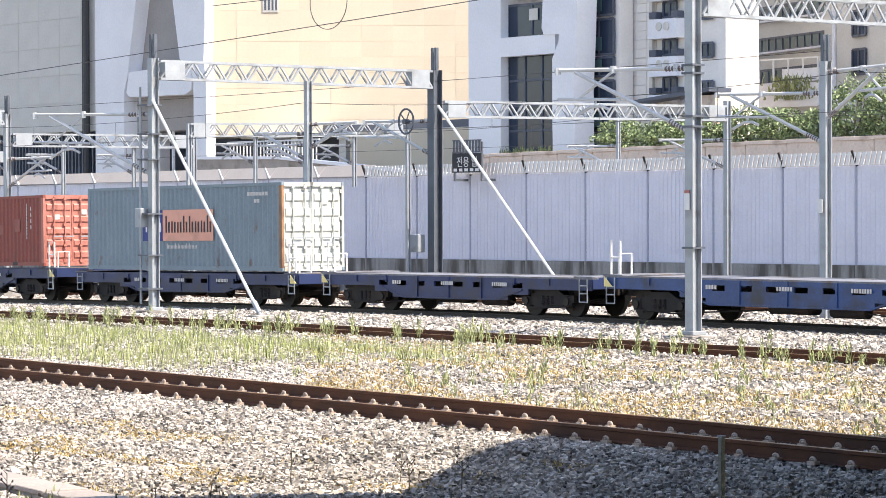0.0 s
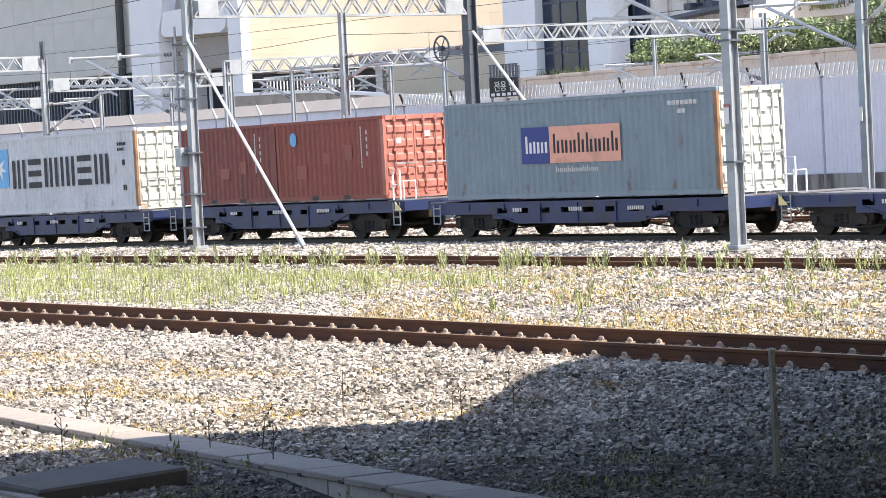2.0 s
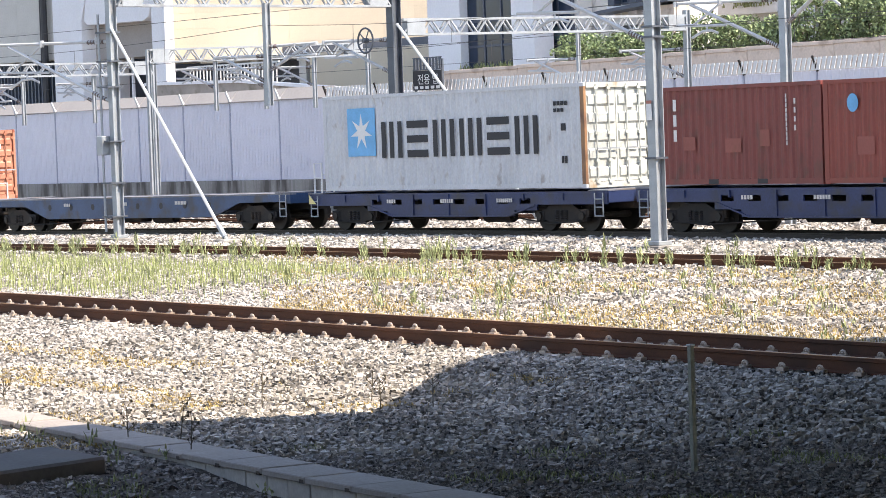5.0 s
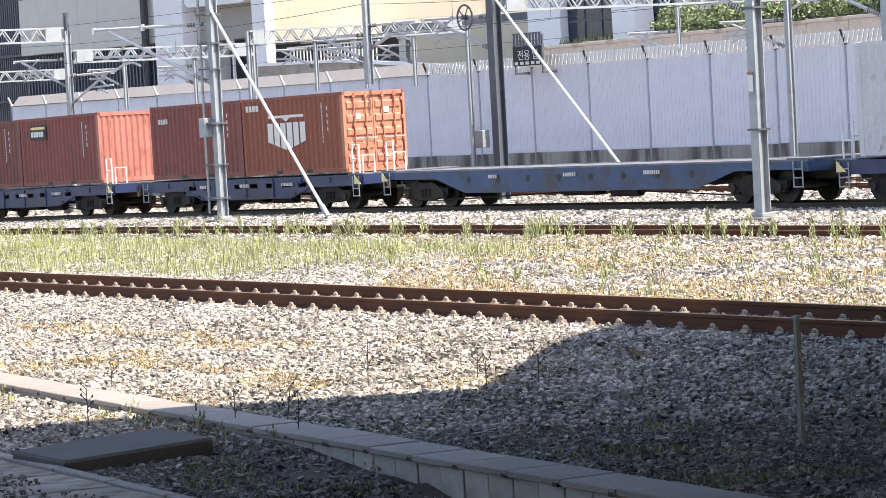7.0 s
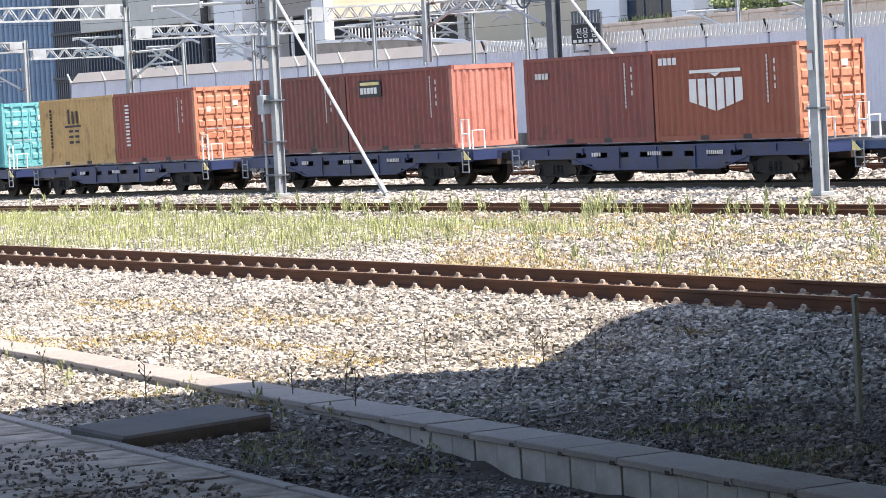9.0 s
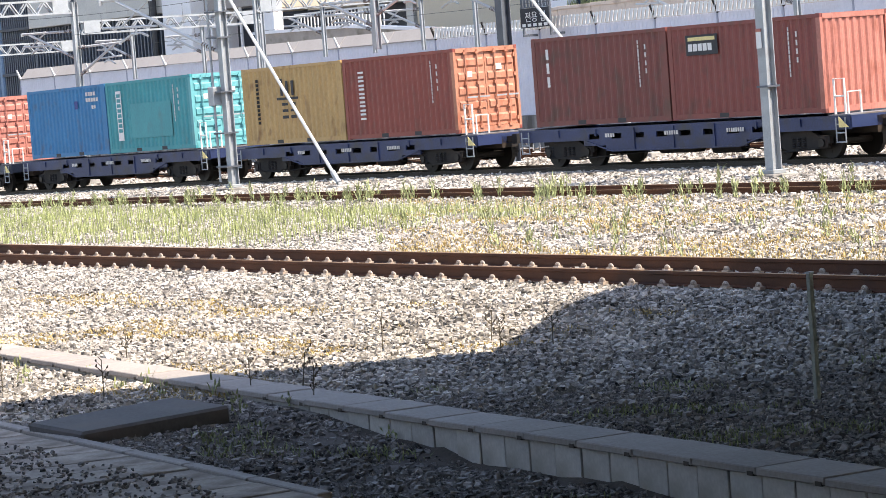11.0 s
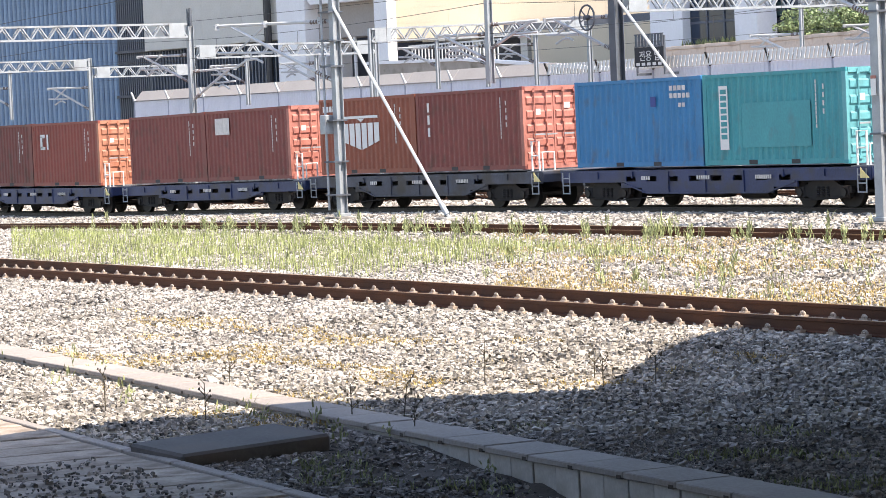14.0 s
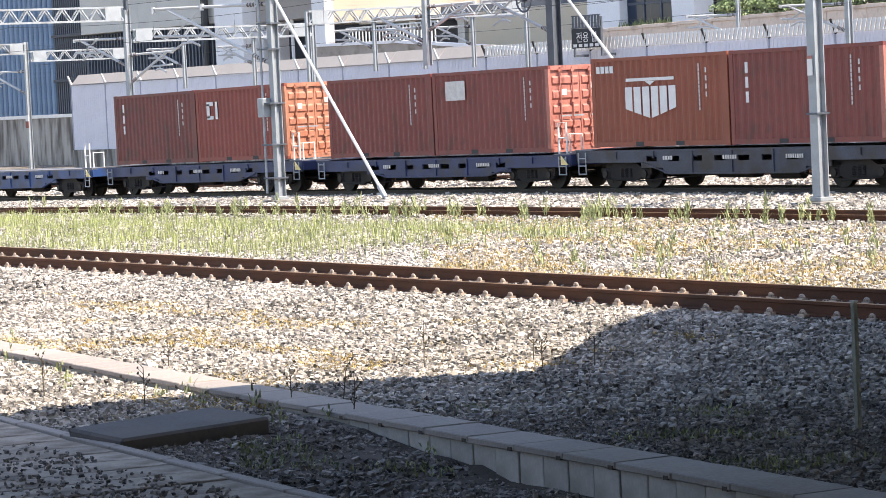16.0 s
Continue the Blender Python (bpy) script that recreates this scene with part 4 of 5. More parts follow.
def build_white_block():
    h = thing("white_building", "white building with tall dark windows", "building")
    part("wall", bm_box(-119.3, -116.55, 93, 105, -0.3, 24), M["bldg_white"], h, "white rendered wall")
    bm = bmesh.new()
    prism(bm, [(-112.05, -0.3), (-110.3, -0.3), (-110.45, 9), (-110.25, 12), (-110.1, 16), (-109.6, 24), (-112.6, 24), (-112.9, 14.6), (-113.05, 12.4), (-112.9, 12.05), (-111.65, 12.0), (-111.7, 11.6), (-112.2, 10.75), (-112.2, 8)], 92.9, 94.2)
    part("wall", bm, M["bldg_white"], h, "white rendered flaring pier")
    part("wall", bm_box(-116.55, -112.1, 93, 105, 11.05, 12.05), M["bldg_white"], h, "white rendered spandrel")
    part("wall", bm_box(-116.55, -112.3, 93, 105, 14.4, 24), M["bldg_white"], h, "white rendered spandrel")
    part("wall", bm_box(-116.55, -112.1, 93.05, 105, -0.3, 5.85), M["brown_wall"], h, "brown planter wall")
    window(h, -116.6, -112.4, 93.62, 5.85, 11.1, 3, 4, M["glass_dark"], M["bldg_dark"])
    window(h, -116.6, -112.6, 93.62, 12.0, 13.75, 2, 1, M["glass_dark"], M["bldg_dark"])
    part("blind", bm_box(-114.8, -114.1, 93.5, 93.52, 12.9, 13.5), M["bldg_grey"], h)
    rs = np.random.RandomState(4)
    pts = np.stack([rs.uniform(-116.4, -112.2, 500), rs.uniform(92.7, 93.2, 500), rs.uniform(5.6, 5.95, 500)], 1)
    blades("planter_growth", pts, rs.uniform(0.15, 0.5, 500), M["weed"], "thin green growth in the planter", 0.03, 0.8)
    # glazed link between the white building and the tower
    g = thing("glass_link", "dark glazed bay between pale tiled strips", "building")
    part("wall", bm_box(-113.5, -109.0, 94.7, 95.6, -0.3, 24), M["bldg_cream"], g)
    for k, (z0, z1) in enumerate(((5.0, 6.9), (7.05, 9.6), (9.85, 10.8), (10.95, 12.75), (12.95, 15.0))):
        window(g, -111.62, -109.32, 94.65, z0, z1, 2, 1, M["glass_dark"], M["bldg_dark"])
        part("opening_light", bm_box(-110.75, -110.2, 94.52, 94.54, z0 + 0.2, min(z1, z0 + 1.0) - 0.1), M["glass_green"], g)
    # slim pale tower: tiled corner, balcony stack, plain wall
    t = thing("apartment_tower", "pale tiled apartment tower with stacked balconies", "building")
    core = part("wall", bm_box(-110.3, -102.3, 95.78, 98.0, -0.3, 24), M["bldg_cream"], t)
    tile = mesh_of("cladding_panel", bm_box(0.012, 0.708, 0, 0.06, 0.012, 0.448), M["bldg_cream"])
    for i in range(4):
        for j in range(22):
            part("cladding_panel", tile, None, core, m=pose(-110.25 + i * 0.72, 95.7, 5.2 + j * 0.46))
    for j in range(5):
        z = 7.0 + j * 1.9
        window(t, -106.75, -105.8, 95.72, z, z + 0.75, 2, 1, M["glass_dark"], M["bldg_dark"])
        b = part("balcony", bm_box(-107.4, -105.2, 95.2, 95.7, z - 1.1, z - 0.12), M["bldg_white"], t, "white solid balcony front")
        for q in (-107.38, -105.75):
            part("side_screen", bm_box(q, q + 0.5, 95.25, 95.7, z - 0.08, z + 0.25), M["bldg_dark"], b)
        for q in (-106.55, -106.0):
            bm = bmesh.new()
            tube(bm, (q, 95.19, z - 0.5), (q, 95.14, z - 0.5), 0.22, 12)
            part("fan_unit", bm, M["bldg_grey"], b, "round grey fan of a cooling unit")
        window(t, -103.95, -103.1, 95.72, z - 0.25, z + 0.45, 2, 1, M["glass_dark"], M["bldg_dark"])
    part("edge_strip", bm_box(-107.65, -107.42, 95.5, 95.76, 4, 24), M["bldg_grey"], t)
    c = thing("entrance_canopy", "dark sloping canopy over a brown wall", "canopy")
    bm = bmesh.new()
    prism(bm, [(-107.2, 8.35), (-101.6, 8.75), (-101.6, 8.95), (-107.2, 8.5)], 94.0, 95.5)
    part("roof", bm, M["bldg_dark"], c)
    part("wall", bm_box(-103.6, -101.6, 94.4, 95.4, -0.3, 8.6), M["brown_wall"], c, "brown wall under the canopy")
    # long office block with ribbon windows, turned a little to the road
    o = thing("office_block", "grey office block with ribbon windows", "building", m=pose(-120.6, 112.6, 0, 0, 0, -18))
    part("wall", bm_box(-4, 13.9, 0, 12, -0.3, 24), M["bldg_grey"], o, "grey stone office facade")
    part("wall", bm_box(13.9, 32, -0.5, 12, -0.3, 24), M["bldg_grey"], o, "grey stone office facade")
    for j in range(4):
        z = 10.05 + j * 1.75
        window(o, 0.2, 13.4, -0.06, z, z + 0.72, 15, 1, M["glass_green"], M["bldg_dark"])
        part("sill", bm_box(0.0, 13.6, -0.3, -0.002, z - 0.12, z - 0.02), M["bldg_white"], o)
    for j in range(3):
        window(o, 17.3, 18.7, -0.56, 10.0 + j * 2.0, 11.3 + j * 2.0, 2, 1, M["glass_dark"], M["bldg_dark"])
    bm = bmesh.new()
    tube(bm, (15.2, -0.6, 3), (15.2, -0.6, 24), 0.12, 6)
    part("downpipe", bm, M["bldg_white"], o)
    # white terraces above the hedge
    w = thing("terrace_house", "pale terraced building above the hedge", "building")
    part("wall", bm_box(-109.8, -103.4, 104, 106, -0.3, 9.0), M["bldg_white"], w)
    part("parapet", bm_box(-108.2, -103.4, 103.2, 103.5, 8.3, 9.5), M["bldg_white"], w, "white balcony parapet")
    part("parapet", bm_box(-106.6, -103.6, 103.8, 104.2, 9.8, 10.3), M["bldg_white"], w)
    part("deck", bm_box(-108.2, -103.4, 103.5, 104, 8.1, 8.4), M["bldg_grey"], w)
    bm = bmesh.new()
    box(bm, -107.9, -103.4, 103.22, 103.3, 10.75, 10.83)
    for i in range(5):
        box(bm, -107.8 + i * 1.08, -107.74 + i * 1.08, 103.22, 103.3, 9.5, 10.75)
    part("balcony_frame", bm, M["white"], w, "thin white balcony frame")
    window(w, -109.5, -108.3, 103.95, 9.05, 9.8, 2, 1, M["glass_dark"], M["bldg_dark"])
    pts = np.stack([rs.normal(-105.2, 0.9, 260), rs.uniform(102.9, 103.15, 260), rs.uniform(8.6, 9.7, 260)], 1)
    blades("balcony_plants", pts, rs.uniform(0.15, 0.45, 260), M["weed"], "pale green plants hanging on the white balcony", 0.05, 1.0)


def build_dark_left():
    d = thing("dark_building", "dark blue-grey building with vertical fins", "building")
    part("wall", bm_box(-235, -178, 101.2, 116, -0.3, 24), M["bldg_dark"], d)
    rib = mesh_of("cladding_rib", bm_box(0, 0.62, 0, 0.3, 0, 15.4, bevel=0.12), M["cladding_blue"])
    slat = mesh_of("slat", bm_box(0, 0.16, 0, 0.3, 0, 15.4), M["bldg_dark"])
    for i in range(44):
        part("cladding_rib", rib, None, d, m=pose(-233 + i * 0.84, 100.8, 2.6))
    for i in range(46):
        part("slat", slat, None, d, m=pose(-196 + i * 0.34, 100.85, 2.6))
    for z in (5.2, 8.6):
        part("sill_band", bm_box(-196, -180.5, 100.6, 100.84, z, z + 0.2), M["wagon_grey"], d)
    # low pale wall past the barrier's end
    r = tagged(thing("road_wall", "low stained concrete road wall", "wall"), kind="structure")
    for i in range(14):
        x = -200 + i * 4.2
        part("wall_block", bm_box(x, x + 4.16, 80, 80.4, -0.3, 2.6), M["old_concrete"], r)
    part("coping", bm_box(-200.2, -141.2, 79.9, 80.5, 2.6, 2.8), M["white"], r)


def build_parapet_and_hedge():
    p = tagged(thing("retaining_wall", "brown stone retaining wall behind the barrier", "wall"), kind="structure")
    blk = mesh_of("wall_block", bm_box(0.01, 2.39, 0, 0.5, -0.3, 5.45, bevel=0.015), M["brown_wall"])
    cop = mesh_of("coping", bm_box(0.0, 2.4, -0.06, 0.56, 5.45, 5.6, bevel=0.01), M["brown_wall"])
    for i in range(17):
        x = -103.5 + i * 2.4
        part("wall_block", blk, None, p, m=pose(x, 80, 0.012 * (x + 100)))
        part("coping", cop, None, p, m=pose(x, 80, 0.012 * (x + 100)))
    part("bank", bm_box(-103, -62, 80.5, 92, -0.3, 5.2), M["soil"], p)
    rs = np.random.RandomState(9)

    def shrub(x, y, z, w, h, n, label, name="hedge_bush"):
        t = thing(name, label, "shrub", "hedge shrubs", m=pose(x, y, z))
        for k in range(4):
            a = k * 1.6 + x
            bm = bmesh.new()
            tube(bm, (0, 0, -0.3), (math.cos(a) * w * 0.3, math.sin(a) * w * 0.3, h * 0.7), 0.05, 5, 0.015)
            part("stem", bm, M["bark"], t)
        c = rs.normal(0, 1, (n, 3))
        c /= np.linalg.norm(c, axis=1)[:, None]
        rad = rs.uniform(0.55, 1.0, n) ** 0.5 * (1 + 0.22 * np.sin(c[:, 0] * 7 + x) + 0.18 * np.sin(c[:, 2] * 9 + 2 * x))
        pts = c * rad[:, None] * (w / 2, w / 2 * 0.9, h / 2) + (0, 0, h / 2)
        a = rs.normal(0, 1, (n, 3))
        a /= np.linalg.norm(a, axis=1)[:, None]
        b = np.cross(a, rs.normal(0, 1, (n, 3)))
        b /= np.linalg.norm(b, axis=1)[:, None]
        s = rs.uniform(0.05, 0.11, n)[:, None]
        v = np.stack([pts - a * s, pts + b * s * 0.5, pts + a * s, pts - b * s * 0.5], 1).reshape(-1, 3)
        me = bpy.data.meshes.new("crown")
        me.from_pydata([tuple(q) for q in v], [], [(4 * i, 4 * i + 1, 4 * i + 2, 4 * i + 3) for i in range(n)])
        me.materials.append(M["leaf"])
        part("crown", me, None, t)
    for i in range(22):
        x = -101.5 + i * 1.55
        if x < -95.2:
            continue
        g = 0.012 * (x + 100)
        shrub(x, 81.6 + rs.uniform(-0.2, 0.5), 5.2 + g, rs.uniform(1.8, 2.4), rs.uniform(1.3, 1.9) + (0.9 if x > -80 else 0.0), 2600, "dense green clipped hedge bush on the wall")
    for x, y, w, h in ((-79.8, 84.5, 3.4, 3.8), (-76.5, 84.0, 3.4, 4.0)):
        shrub(x, y, 5.2, w, h, 4200, "loose green broadleaf shrub above the wall", "tall_shrub")
    # notice board on the barrier
    s = thing("notice_board", "black notice board with white Korean lettering", "sign", m=pose(-91.5, 71.2, 0))
    part("board", bm_box(-0.95, 0.95, 0, 0.05, 4.55, 5.35), M["black"], s)
    bm = bmesh.new()
    for i in range(9):
        box(bm, -0.9 + i * 0.21, -0.78 + i * 0.21, 0.0, 0.05, 5.4, 5.85)
    box(bm, -0.95, 0.95, 0, 0.05, 5.36, 5.4)
    box(bm, -0.95, 0.95, 0, 0.05, 5.85, 5.89)
    part("top_grille", bm, M["galv_dark"], s)
    for x in (-0.9, 0.9):
        part("leg", bm_box(x - 0.04, x + 0.04, 0.06, 0.14, 4.3, 5.8), M["galv_dark"], s)
        part("arm", bm_box(x - 0.04, x + 0.04, 0.06, 0.79, 4.2, 4.296), M["galv_dark"], s)
    tc = bpy.data.curves.new("lettering", "FONT")
    tc.body, tc.size, tc.extrude, tc.align_x = "전용 입", 0.46, 0.004, "CENTER"
    tc.materials.append(M["white"])
    tx = new("lettering", tc)
    tx.parent, tx.matrix_basis = s, pose(0.05, -0.008, 4.82, 90, 0, 0)
    bm = bmesh.new()
    for i in range(5):
        box(bm, -0.85 + i * 0.36, -0.62 + i * 0.36, -0.006, -0.002, 4.6, 4.72)
    part("small_lettering", bm, M["white"], s)


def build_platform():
    """Station platform under the camera and an unseen roof added to shade the near ground."""
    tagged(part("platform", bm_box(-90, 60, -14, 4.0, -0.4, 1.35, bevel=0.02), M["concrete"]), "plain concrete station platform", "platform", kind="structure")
    r = tagged(thing("unseen_shade_roof", "unseen roof slab shaped to cast the near shadow", "roof"), kind="structure")
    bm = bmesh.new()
    # Outline follows the wanted ground shadow, shifted towards the sun.
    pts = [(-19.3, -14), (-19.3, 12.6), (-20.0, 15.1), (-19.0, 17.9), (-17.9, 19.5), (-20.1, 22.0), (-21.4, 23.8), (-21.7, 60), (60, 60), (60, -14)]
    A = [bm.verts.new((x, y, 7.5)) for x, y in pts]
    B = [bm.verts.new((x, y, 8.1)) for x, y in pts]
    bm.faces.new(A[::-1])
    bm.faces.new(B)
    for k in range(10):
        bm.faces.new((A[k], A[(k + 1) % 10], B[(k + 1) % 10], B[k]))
    # Dark slab keeps bounce light out of the shade.
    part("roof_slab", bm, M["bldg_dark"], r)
    # Columns and rear wall are added out of view; the wall blocks sky.
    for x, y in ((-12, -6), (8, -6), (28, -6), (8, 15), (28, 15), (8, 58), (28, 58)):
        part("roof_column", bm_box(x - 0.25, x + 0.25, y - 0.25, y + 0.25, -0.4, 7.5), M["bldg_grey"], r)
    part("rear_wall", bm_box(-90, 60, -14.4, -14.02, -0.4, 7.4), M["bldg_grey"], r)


# ---- train ----
TRAIN_Y, SPEED = 52.22, 9.397
SPIN = []    # its wheelsets
RUN = []     # the train's things: object, place at the start


def corrugated(L, z0, z1, y, sign):
    """A long side wall with trapezoidal corrugation."""
    bm = bmesh.new()
    xs, x, k = [], 0.16, 0
    pat = ((0.072, 0), (0.068, 1), (0.072, 1), (0.068, 0))
    while x < L - 0.16:
        xs.append((x, 0 if k % 4 in (0, 1) else 1))
        x += pat[k % 4][0]
        k += 1
    xs.append((L - 0.16, 0))
    rows = [[bm.verts.new((px, y - sign * 0.036 * d, z)) for px, d in xs] for z in (z0, z1)]
    for i in range(len(xs) - 1):
        bm.faces.new((rows[0][i], rows[0][i + 1], rows[1][i + 1], rows[1][i]))
    return bm


def container(x, L, H, color, label, end="door", end_color=None, marks=(), z=1.2, middle=None):
    """A freight container; its origin is the near lower corner at the tail end."""
    middle = x + 6.096 if middle is None else middle
    c = thing("freight_container", label, "container", "containers on the train")
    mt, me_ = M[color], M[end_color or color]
    W = 2.438
    for y, s in ((0.012, -1), (W - 0.012, 1)):
        part("side_wall", corrugated(L, 0.14, H - 0.1, y, s), mt, c)
    part("roof", bm_box(0.05, L - 0.05, 0.05, W - 0.05, H - 0.06, H - 0.03), mt, c)
    part("floor", bm_box(0.1, L - 0.1, 0.06, W - 0.06, 0.05, 0.15), M["bogie"], c)
    for y in (0.0, W - 0.08):
        part("top_rail", bm_box(0.1, L - 0.1, y, y + 0.08, H - 0.11, H - 0.01), mt, c)
        part("bottom_rail", bm_box(0.1, L - 0.1, y, y + 0.08, 0.02, 0.16), mt, c)
        for xx in (0.0, L - 0.16):
            part("corner_post", bm_box(xx, xx + 0.16, y - 0.002, y + 0.082, 0.1, H - 0.1), (M["cont_rust_frame"] if end_color == "cont_white_end" and y < 1 else me_) if xx > 1 else mt, c)
            for zz in (0.0, H - 0.12):
                part("corner_casting", bm_box(xx - 0.003, xx + 0.165, y - 0.006, y + 0.086, zz, zz + 0.12, bevel=0.012), mt, c)
    part("end_wall", bm_box(0.03, 0.07, 0.06, W - 0.06, 0.1, H - 0.08), mt, c)
    X = L - 0.06
    part("end_sill", bm_box(L - 0.14, L, 0.1, W - 0.1, 0.0, 0.16), me_, c)
    part("end_header", bm_box(L - 0.14, L, 0.1, W - 0.1, H - 0.15, H - 0.01), me_, c)
    if end == "door":
        for k in (0, 1):
            y0 = 0.1 + k * (W - 0.2) / 2
            y1 = y0 + (W - 0.2) / 2 - 0.02
            d = part("door", bm_box(X - 0.05, X, y0, y1, 0.17, H - 0.16), me_, c)
            bm = bmesh.new()
            n = 5
            for i in range(n):
                za = 0.2 + (H - 0.42) * (i + 0.12) / n
                zb = 0.2 + (H - 0.42) * (i + 0.78) / n
                v = [(X + 0.002, y0 + 0.06, za), (X + 0.002, y1 - 0.06, za), (X + 0.002, y1 - 0.06, zb), (X + 0.002, y0 + 0.06, zb)]
                w = [(X + 0.042, y0 + 0.08, za + 0.06), (X + 0.042, y1 - 0.08, za + 0.06), (X + 0.042, y1 - 0.08, zb - 0.06), (X + 0.042, y0 + 0.08, zb - 0.06)]
                V, Wv = [bm.verts.new(p) for p in v], [bm.verts.new(p) for p in w]
                bm.faces.new(Wv)
                for q in range(4):
                    bm.faces.new((V[q], V[(q + 1) % 4], Wv[(q + 1) % 4], Wv[q]))
            part("door_ribs", bm, me_, d)
            for u in (0.3, 0.72):
                yy = y0 + (y1 - y0) * u
                bm = bmesh.new()
                tube(bm, (X + 0.075, yy, 0.1), (X + 0.075, yy, H - 0.06), 0.022, 6)
                for zz in (0.16, 0.75, 1.5, H - 0.16):
                    box(bm, X, X + 0.1, yy - 0.06, yy + 0.06, zz - 0.04, zz + 0.04)
                part("locking_bar", bm, me_, d)
                part("bar_handle", bm_box(X + 0.09, X + 0.11, yy - 0.02, yy + 0.36, 1.05, 1.1), M["galv"], d)
            for zz in (0.35, 1.0, 1.7, H - 0.3):
                yy = y0 - 0.04 if k == 0 else y1 + 0.0
                part("hinge", bm_box(X, X + 0.05, yy - 0.02, yy + 0.07, zz - 0.06, zz + 0.06), me_, d)
        part("placard", bm_box(X + 0.045, X + 0.05, 1.6, 1.82, H - 0.72, H - 0.54), M["offwhite"], c)
        part("placard", bm_box(X + 0.045, X + 0.05, 0.5, 0.68, H - 0.9, H - 0.72), M["offwhite"], c)
    else:
        bm = bmesh.new()
        n = 9
        for i in range(n):
            y0 = 0.1 + (W - 0.2) * i / n
            w = (W - 0.2) / n
            pts = [(y0, 0), (y0 + w * 0.25, 0), (y0 + w * 0.45, 0.045), (y0 + w * 0.8, 0.045), (y0 + w, 0)]
            A = [bm.verts.new((X + d, y, 0.15)) for y, d in pts]
            B = [bm.verts.new((X + d, y, H - 0.14)) for y, d in pts]
            for q in range(4):
                bm.faces.new((A[q], A[q + 1], B[q + 1], B[q]))
        bmesh.ops.remove_doubles(bm, verts=bm.verts[:], dist=1e-4)
        part("end_wall", bm, me_, c)
    # Black plates paint the dark inside of fork pockets; the rail stays whole.
    if L < 7:
        for xx in (1.95, 3.75):
            part("fork_pocket_shade", bm_box(xx, xx + 0.36, -0.004, 0.02, 0.03, 0.15), M["black"], c)
    if z == 1.26:
        rs = random.Random(int(-x * 10))
        for i in range(3):
            px, pz = 1.0 + i * 1.3 + rs.uniform(0, 0.5), rs.uniform(0.3, H - 1.0)
            part("repair_patch", bm_box(px, px + rs.uniform(0.3, 0.7), 0.007, 0.0115, pz, pz + rs.uniform(0.3, 0.5)), M["cont_patch" if color != "cont_maroon" else "cont_red_dark"], c, "repainted rectangular patch")
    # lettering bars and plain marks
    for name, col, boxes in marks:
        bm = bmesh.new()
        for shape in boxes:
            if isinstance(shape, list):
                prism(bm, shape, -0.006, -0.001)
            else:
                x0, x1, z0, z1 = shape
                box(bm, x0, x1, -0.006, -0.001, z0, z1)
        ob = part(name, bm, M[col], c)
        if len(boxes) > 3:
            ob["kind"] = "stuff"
    RUN.append((c, x, 0.0, z, middle))
    return c


def text_bars(x, z, n, w, h, gap=0.35, vertical=False):
    """Unreadable lettering as bars."""
    out = []
    for i in range(n):
        if vertical:
            out.append((x, x + w, z - i * (h * (1 + gap)) - h, z - i * (h * (1 + gap))))
        else:
            out.append((x + i * w * (1 + gap), x + i * w * (1 + gap) + w, z, z + h))
    return out


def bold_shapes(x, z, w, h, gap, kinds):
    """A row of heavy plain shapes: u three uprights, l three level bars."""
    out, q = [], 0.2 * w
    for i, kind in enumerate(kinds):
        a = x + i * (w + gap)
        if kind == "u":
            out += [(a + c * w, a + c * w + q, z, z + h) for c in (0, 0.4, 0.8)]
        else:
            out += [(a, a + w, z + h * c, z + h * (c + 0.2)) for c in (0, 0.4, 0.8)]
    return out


def thin_strokes(x, z, n, w, h, gap):
    """Narrow paired uprights of uneven height."""
    out = []
    for i in range(n):
        a = x + i * w * (1 + gap)
        hh = h * (1.0, 0.68, 0.62, 1.0, 0.98, 0.66, 0.7, 1.0)[i % 8]
        out += [(a, a + w * 0.34, z, z + hh), (a + w * 0.62, a + w, z, z + h * 0.64)]
    return out


def small_marks(L, H):
    return [("code_marking", "offwhite", text_bars(L - 1.25, H - 0.3, 11, 0.05, 0.10, 0.2, True) + text_bars(L - 0.95, H - 0.42, 4, 0.06, 0.14, 0.6, True))]



